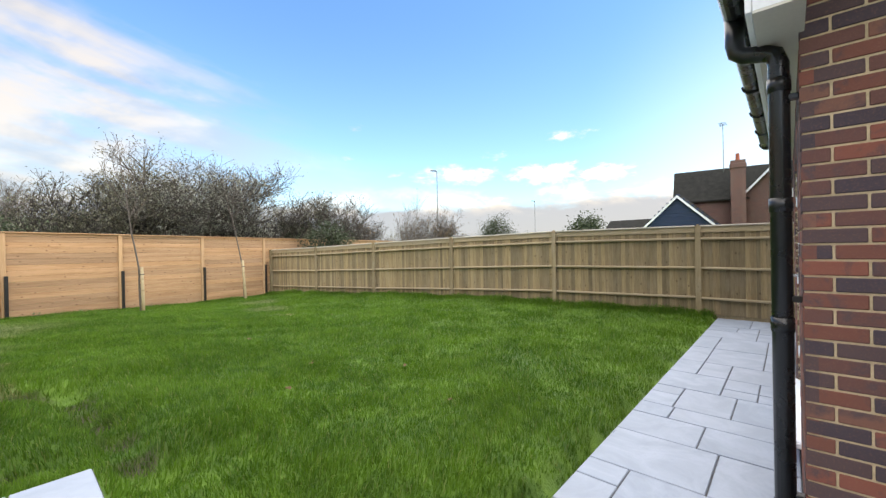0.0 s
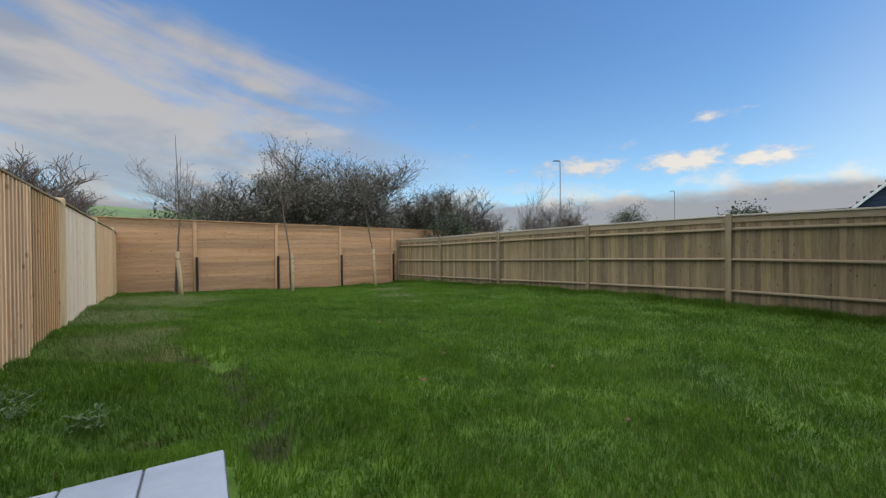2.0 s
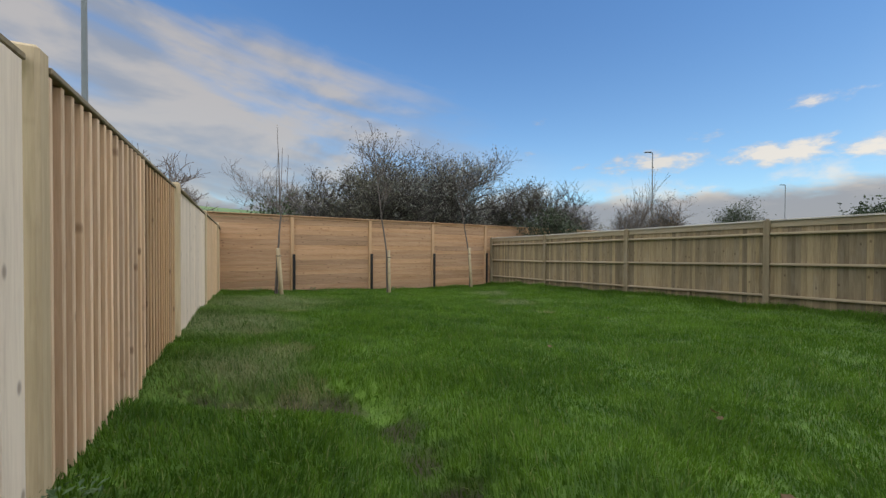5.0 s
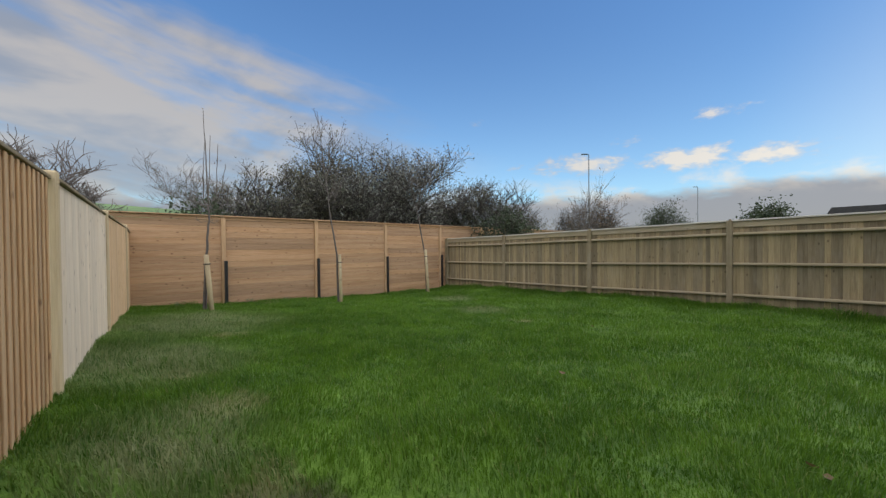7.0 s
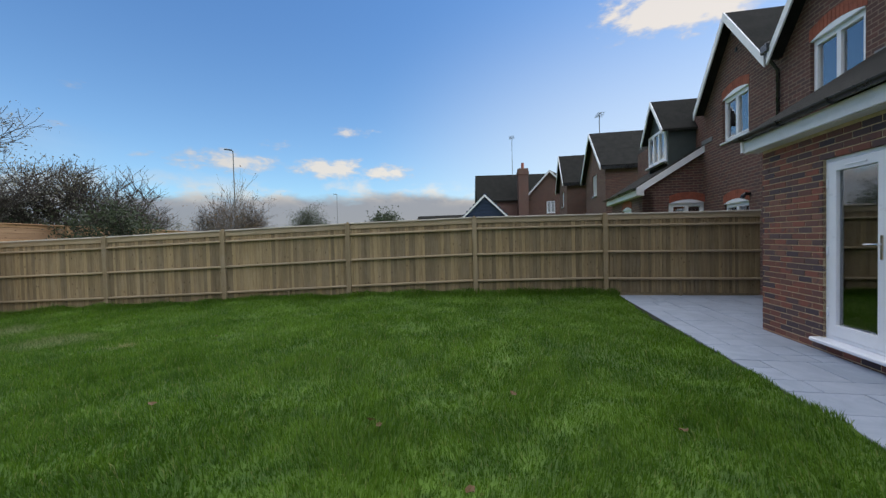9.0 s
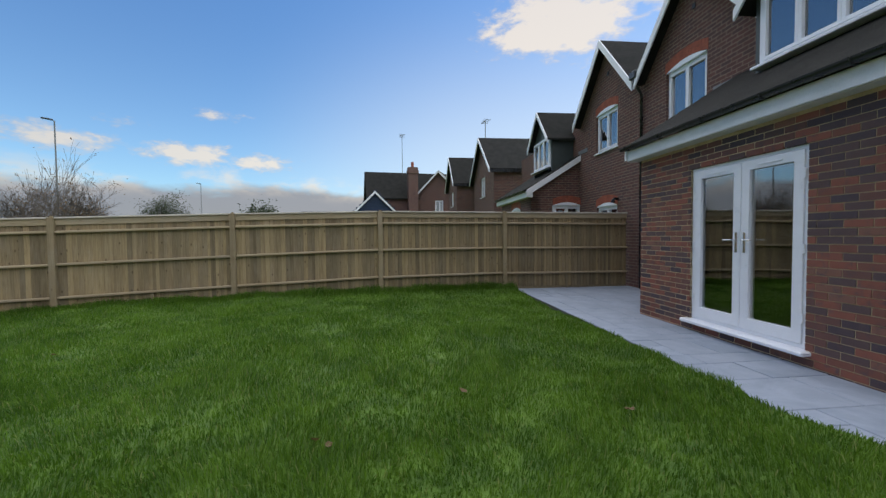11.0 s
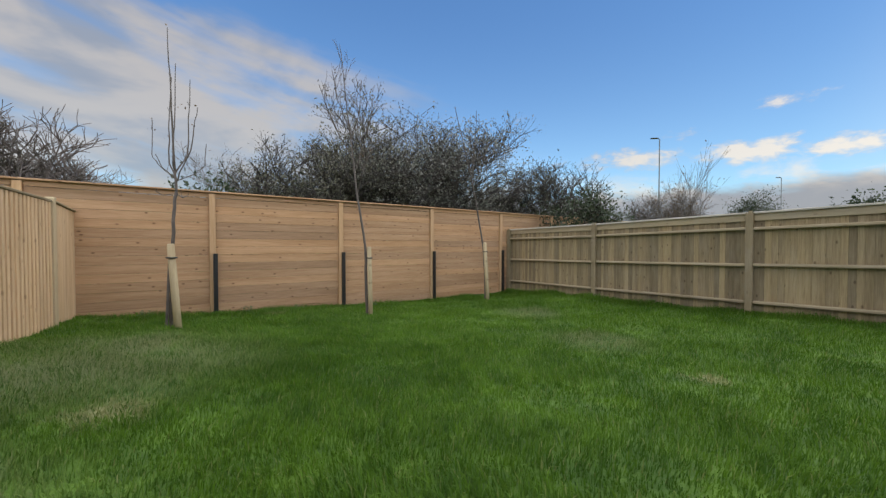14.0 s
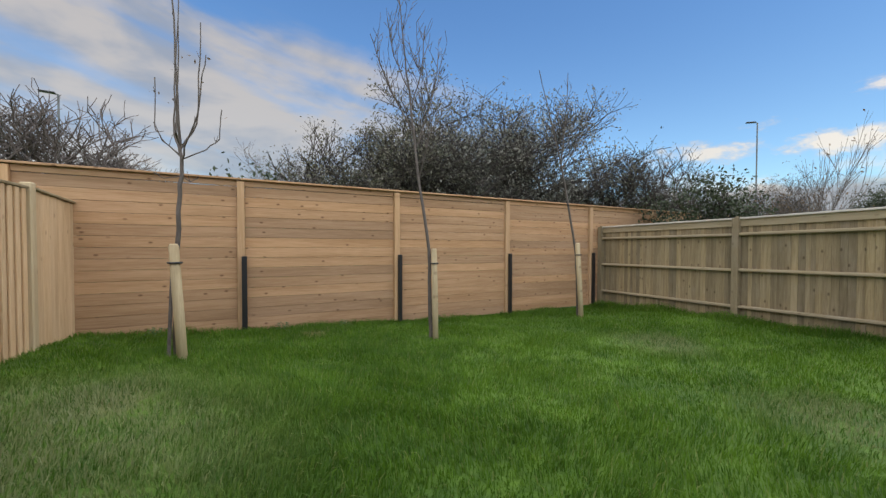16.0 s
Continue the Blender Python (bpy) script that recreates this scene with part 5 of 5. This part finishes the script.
# ---- downpipes and small fittings ----
pipe = empty("downpipe", None, home)
part("pipe", tube([(-3.68, 0.25, 2.57), (-3.68, 0.25, 2.42), (-3.68, 0.24, 2.37), (-3.68, 0.21, 2.345), (-3.68, 0.13, 2.33), (-3.68, 0.09, 2.31), (-3.68, 0.075, 2.26), (-3.68, 0.075, -0.15)], 0.043, 16), BLACK_PLASTIC, pipe, "black round downpipe", smooth=True)
for z in (2.15, 1.55, 0.95, 0.02):
    part("collar", tube([(-3.68, 0.075, z - 0.035), (-3.68, 0.075, z + 0.035)], 0.0475, 16), BLACK_PLASTIC, pipe, smooth=True)
for z in (2.08, 1.08, 0.1):
    part("bracket", box(-3.70, 0.0, z - 0.015, -3.66, 0.07, z + 0.015, 0.004), BLACK_PLASTIC, pipe)
valley = empty("downpipe", None, home)
part("pipe", tube([(2.66, -1.52, 4.85), (2.66, -1.55, 4.7), (2.68, -1.74, 4.45), (2.68, -1.74, -0.15)], 0.034, 12), BLACK_PLASTIC, valley, "black round downpipe", smooth=True)
part("hopper", box(2.55, -1.62, 4.8, 2.8, -1.48, 4.98, 0.02), BLACK_PLASTIC, valley)
part("wall_light", tube([(0.55, -1.8, 2.1), (0.55, -1.7, 2.1), (0.55, -1.66, 2.06), (0.55, -1.64, 2.0)], [0.04, 0.04, 0.05, 0.05], 10), BLACK_PLASTIC, home, "small black outdoor spotlight")
part("wall_light", tube([(3.75, -1.8, 2.1), (3.75, -1.7, 2.1), (3.75, -1.66, 2.06), (3.75, -1.64, 2.0)], [0.04, 0.04, 0.05, 0.05], 10), BLACK_PLASTIC, near, "small black outdoor spotlight")


# ---- further houses ----
def gabled(u, v, half, eave, apex, deep, name, label, wins=(), turn=0.0):
    """A brick house whose gable looks over the gardens."""
    ob = tagged(empty(name, (FAR_ROW if u > 25 else HOUSE) @ pose(u, v, 0, 0, 0, turn)), label, "house", "further brick houses beyond the fence")
    part("wall", walled(-half, half, -0.3, eave, -0.3, 0.0, [(a, b, c, d) for a, b, c, d in wins]), BRICKWORK, ob)
    part("wall", box(-half, -deep, -0.3, -half + 0.3, -0.3, eave), BRICKWORK, ob)
    part("wall", box(half - 0.3, -deep, -0.3, half, -0.3, eave), BRICKWORK, ob)
    part("wall", box(-half + 0.3, -deep, -0.3, half - 0.3, -deep + 0.3, eave), BRICKWORK, ob)
    part("gable_wall", prism([(-half, 0, eave), (half, 0, eave), (0, 0, apex - 0.12)], (0, -1, 0), 0.3), BRICKWORK, ob)
    k = (apex - eave) / half
    for s in (-half - 0.2, half + 0.2):
        zl = apex - abs(s) * k
        slab(ob, "roof", [(s, 0.25, zl), (0, 0.25, apex), (0, -deep, apex), (s, -deep, zl)], 0.09, TILES, "dark tile roof")
        barge(ob, (s, 0.25, zl), (0, 0.25, apex), 0.2)
        part("fascia", box(s - 0.02, -deep, zl - 0.2, s + 0.02, 0.2, zl - 0.04), BLACK_PLASTIC, ob, "black eaves gutter")
    for wdw in wins:
        window(ob, *wdw, 0.0, 2, False)
    return ob


gabled(15.4, -0.6, 2.6, 4.6, 6.6, 8.5, "house", "brick house with a steep gable and white bargeboards", ((-0.6, 0.6, 3.3, 4.4), (-0.6, 0.6, 0.9, 2.0)))
gabled(20.9, 0.4, 2.1, 4.7, 6.6, 8.5, "house", "brick house with a narrow gable and white bargeboards", ((-0.5, 0.5, 3.2, 4.2), (-0.5, 0.5, 0.9, 2.0)))
far = gabled(30.5, 0.3, 2.6, 4.7, 7.3, 7.0, "house", "far brick house with a white-edged gable", ((-0.4, 0.4, 3.4, 4.5),), turn=70)
back = tagged(empty("house", FAR_ROW @ pose(34.0, 2.6, 0, 0, 0, 8)), "far brick house with a broad dark roof, chimney and aerial", "house", "further brick houses beyond the fence")
part("wall", box(-2.6, -4.5, -0.3, 2.6, 4.6, 4.9), BRICKWORK, back)
slab(back, "roof", [(-2.9, -4.8, 4.75), (-2.9, 4.9, 4.75), (0, 4.9, 7.6), (0, -4.8, 7.6)], 0.1, TILES, "dark tile roof")
slab(back, "roof", [(2.9, -4.8, 4.75), (2.9, 4.9, 4.75), (0, 4.9, 7.6), (0, -4.8, 7.6)], 0.1, TILES, "dark tile roof")
part("gable_wall", prism([(-2.6, 4.6, 4.9), (2.6, 4.6, 4.9), (0, 4.6, 7.4)], (0, -1, 0), 9.1), BRICKWORK, back)
stack = empty("chimney", pose(-3.0, 0.6, 0), back)
part("shaft", box(-0.5, -0.45, -0.3, 0.3, 0.45, 7.6), BRICKWORK, stack)
part("shaft_band", box(-0.56, -0.51, 7.0, 0.36, 0.51, 7.35, 0.03), BRICKWORK, stack)
part("chimney_pot", tube([(-0.1, 0, 7.6), (-0.1, 0, 8.15)], [0.15, 0.12], 10), BRICK_RED, stack)


def aerial(u, v, z0, z1, size):
    ob = tagged(empty("aerial", FAR_ROW @ pose(u, v, z0)), "thin metal television aerial on a mast", "aerial", "roof aerials")
    h = z1 - z0
    part("mast", tube([(0, 0, 0), (0, 0, h)], 0.028, 6), GALV, ob)
    part("boom", tube([(-size, 0, h - 0.05), (size * 0.6, 0.2, h - 0.05)], 0.02, 6), GALV, ob)
    for i in range(6):
        t = -size + i * size * 0.3
        part("element", tube([(t, -0.25, h - 0.05), (t, 0.25, h - 0.05)], 0.012, 5), GALV, ob)
    return ob


aerial(31.5, 3.7, 7.0, 10.75, 0.7)
aerial(21.6, -2.2, 6.5, 9.35, 0.7)
barn = tagged(empty("garage", FAR_ROW @ pose(26.5, 6.0, 0, 0, 0, 90)), "navy weatherboarded garage gable with white bargeboards", "garage")
for k in range(11):
    z = 1.9 + k * 0.28
    wd = min(2.6, (4.85 - z) * 1.02)
    if wd > 0.15:
        part("board", box(-wd, -0.02 * (k % 2), z, wd, 0.04, z + 0.272, 0.006), NAVY_CLAD, barn)
part("wall", box(-2.6, -6, -0.3, 2.6, -0.03, 2.3), BRICKWORK, barn)
for s in (-2.75, 2.75):
    slab(barn, "roof", [(s, 0.2, 4.9 - 2.75 * 0.98), (0, 0.2, 4.9), (0, -6, 4.9), (s, -6, 4.9 - 2.75 * 0.98)], 0.08, TILES)
    barge(barn, (s, 0.22, 4.9 - 2.75 * 0.98), (0, 0.22, 4.9), 0.2)
low = tagged(empty("garage", FAR_ROW @ pose(40.0, 12.5, 0)), "far low building with a dark tile roof", "garage")
part("wall", box(-2.5, -4, -0.3, 2.5, 2.5, 2.6), BRICKWORK, low)
slab(low, "roof", [(-2.7, -4.2, 2.6), (-2.7, 2.7, 2.6), (0, 2.7, 4.1), (0, -4.2, 4.1)], 0.1, TILES)
slab(low, "roof", [(2.7, -4.2, 2.6), (2.7, 2.7, 2.6), (0, 2.7, 4.1), (0, -4.2, 4.1)], 0.1, TILES)
shed = tagged(empty("shed", pose(18.6, 38.0, -0.3, 0, 0, 15)), "far brown flat-roofed block behind the trees", "shed")
part("wall", box(-1.3, -1.3, 0, 1.3, 1.3, 4.3, 0.03), BLUE_LOUVRE, shed)
part("roof", box(-1.45, -1.45, 4.3, 1.45, 1.45, 4.5, 0.03), BLACK_STEEL, shed)

# ---- paving ----
def lay(u0, u1, v0, v1, z, seed, base_label, ground=HOUSE):
    rng = random.Random(seed)
    pad = tagged(empty("pavement", ground), base_label, "paving", kind="structure")
    part("bed", box(u0, v0, z - 0.1, u1, v1, z - 0.012), GROUT, pad)
    u = u0
    while u < u1 - 0.02:
        ln = min(rng.choice((0.29, 0.44, 0.6, 0.6, 0.85)), u1 - u)
        if u1 - u - ln < 0.2:
            ln = u1 - u
        cuts, v = [v0], v0
        while v < v1 - 0.02:
            v += min(rng.choice((0.29, 0.44, 0.58, 0.86)), v1 - v)
            if v1 - v < 0.25:
                v = v1
            cuts.append(v)
        for a, b in zip(cuts, cuts[1:]):
            pieces = [(u, u + ln)]
            if ln > 0.55 and b - a < 0.5 and rng.random() < 0.4:
                m = u + ln * rng.choice((0.4, 0.6))
                pieces = [(u, m), (m, u + ln)]
            for c, d in pieces:
                part("slab", box(c + 0.005, a + 0.005, -0.035, d - 0.005, b - 0.005, 0.0, 0.005), STONE, pad, m=pose(0, 0, z + rng.uniform(-0.002, 0.002)))
        u += ln


lay(-5.98, 3.6, 0.0, 1.15, PATIO_Z, 4, "blue-grey sandstone paving slabs along the house wall")
lay(-5.98, -3.77, -1.8, 0.0, PATIO_Z, 5, "blue-grey sandstone paving slabs beside the house")
lay(0.02, 3.3, -1.8, 0.0, PATIO_Z, 6, "blue-grey sandstone paving slabs between house and fence")
lay(-8.2, -5.94, -1.8, 3.15, TERRACE_Z, 7, "pale sandstone terrace slabs at the start of the lawn", TERRACE)

# ---- small things on the lawn ----
def weed(x, y, seed, size, name="thistle", label="small grey-green leafy weed at the foot of the fence"):
    rng = random.Random(seed)
    ob = tagged(empty(name, pose(x, y, lawn_z(x, y))), label, "weed", "weeds along the side fence")
    vs, fs = [], []
    for i in range(46):
        a, l, lift = rng.uniform(0, 6.28), size * rng.uniform(0.5, 1.1), rng.uniform(0.2, 0.9)
        d, n = Vector((math.cos(a), math.sin(a), 0)), Vector((-math.sin(a), math.cos(a), 0))
        k = len(vs)
        o = Vector((rng.uniform(-1, 1), rng.uniform(-1, 1), 0)) * size * 1.4 + Vector((0, 0, rng.uniform(0.02, 0.12)))
        wd = l * 0.2
        vs += [o, o + d * l * 0.5 + n * wd + Vector((0, 0, lift * l * 0.5)), o + d * l + Vector((0, 0, lift * l * 0.55)), o + d * l * 0.5 - n * wd + Vector((0, 0, lift * l * 0.5))]
        fs.append((k, k + 1, k + 2, k + 3))
    me = bpy.data.meshes.new("leaves")
    me.from_pydata(vs, [], fs)
    me.materials.append(LEAF_WEED)
    place("leaves", me, ob)


rw = random.Random(77)
for i in range(22):
    y = 2.7 + i * 0.09 + rw.uniform(-0.05, 0.05)
    weed(left_x(y) + 0.1 + rw.uniform(0, 0.3), y, 100 + i, 0.03 + rw.uniform(0, 0.022))
for i, (x, y) in enumerate(((-9.4, 3.95), (-6.0, 14.35), (-4.4, 14.4), (-8.4, 14.3), (-6.9, 14.4))):
    weed(x, y, 200 + i, 0.06)


def fallen_leaf(x, y, seed):
    rng = random.Random(seed)
    bm = bmesh.new()
    k = 9
    ring = [bm.verts.new((math.cos(6.283 * i / k) * 0.032 * rng.uniform(0.7, 1.2), math.sin(6.283 * i / k) * 0.022 * rng.uniform(0.7, 1.2), rng.uniform(0, 0.02))) for i in range(k)]
    c = bm.verts.new((0, 0, 0.0))
    for i in range(k):
        bm.faces.new((c, ring[i], ring[(i + 1) % k]))
    ob = part("fallen_leaf", bm, LEAF_BROWN, None, m=pose(x, y, lawn_z(x, y) + 0.055, rng.uniform(-20, 20), rng.uniform(-20, 20), rng.uniform(0, 360)))
    tagged(ob, "curled brown fallen leaf lying on the grass", "leaf", "fallen leaves on the lawn")


for i, (x, y) in enumerate(((-6.57, 3.98), (-6.5, 4.05), (-6.6, 2.0), (-6.3, 5.75), (-3.7, 6.9), (-6.0, 3.0), (-7.3, 3.4))):
    fallen_leaf(x, y, 300 + i)
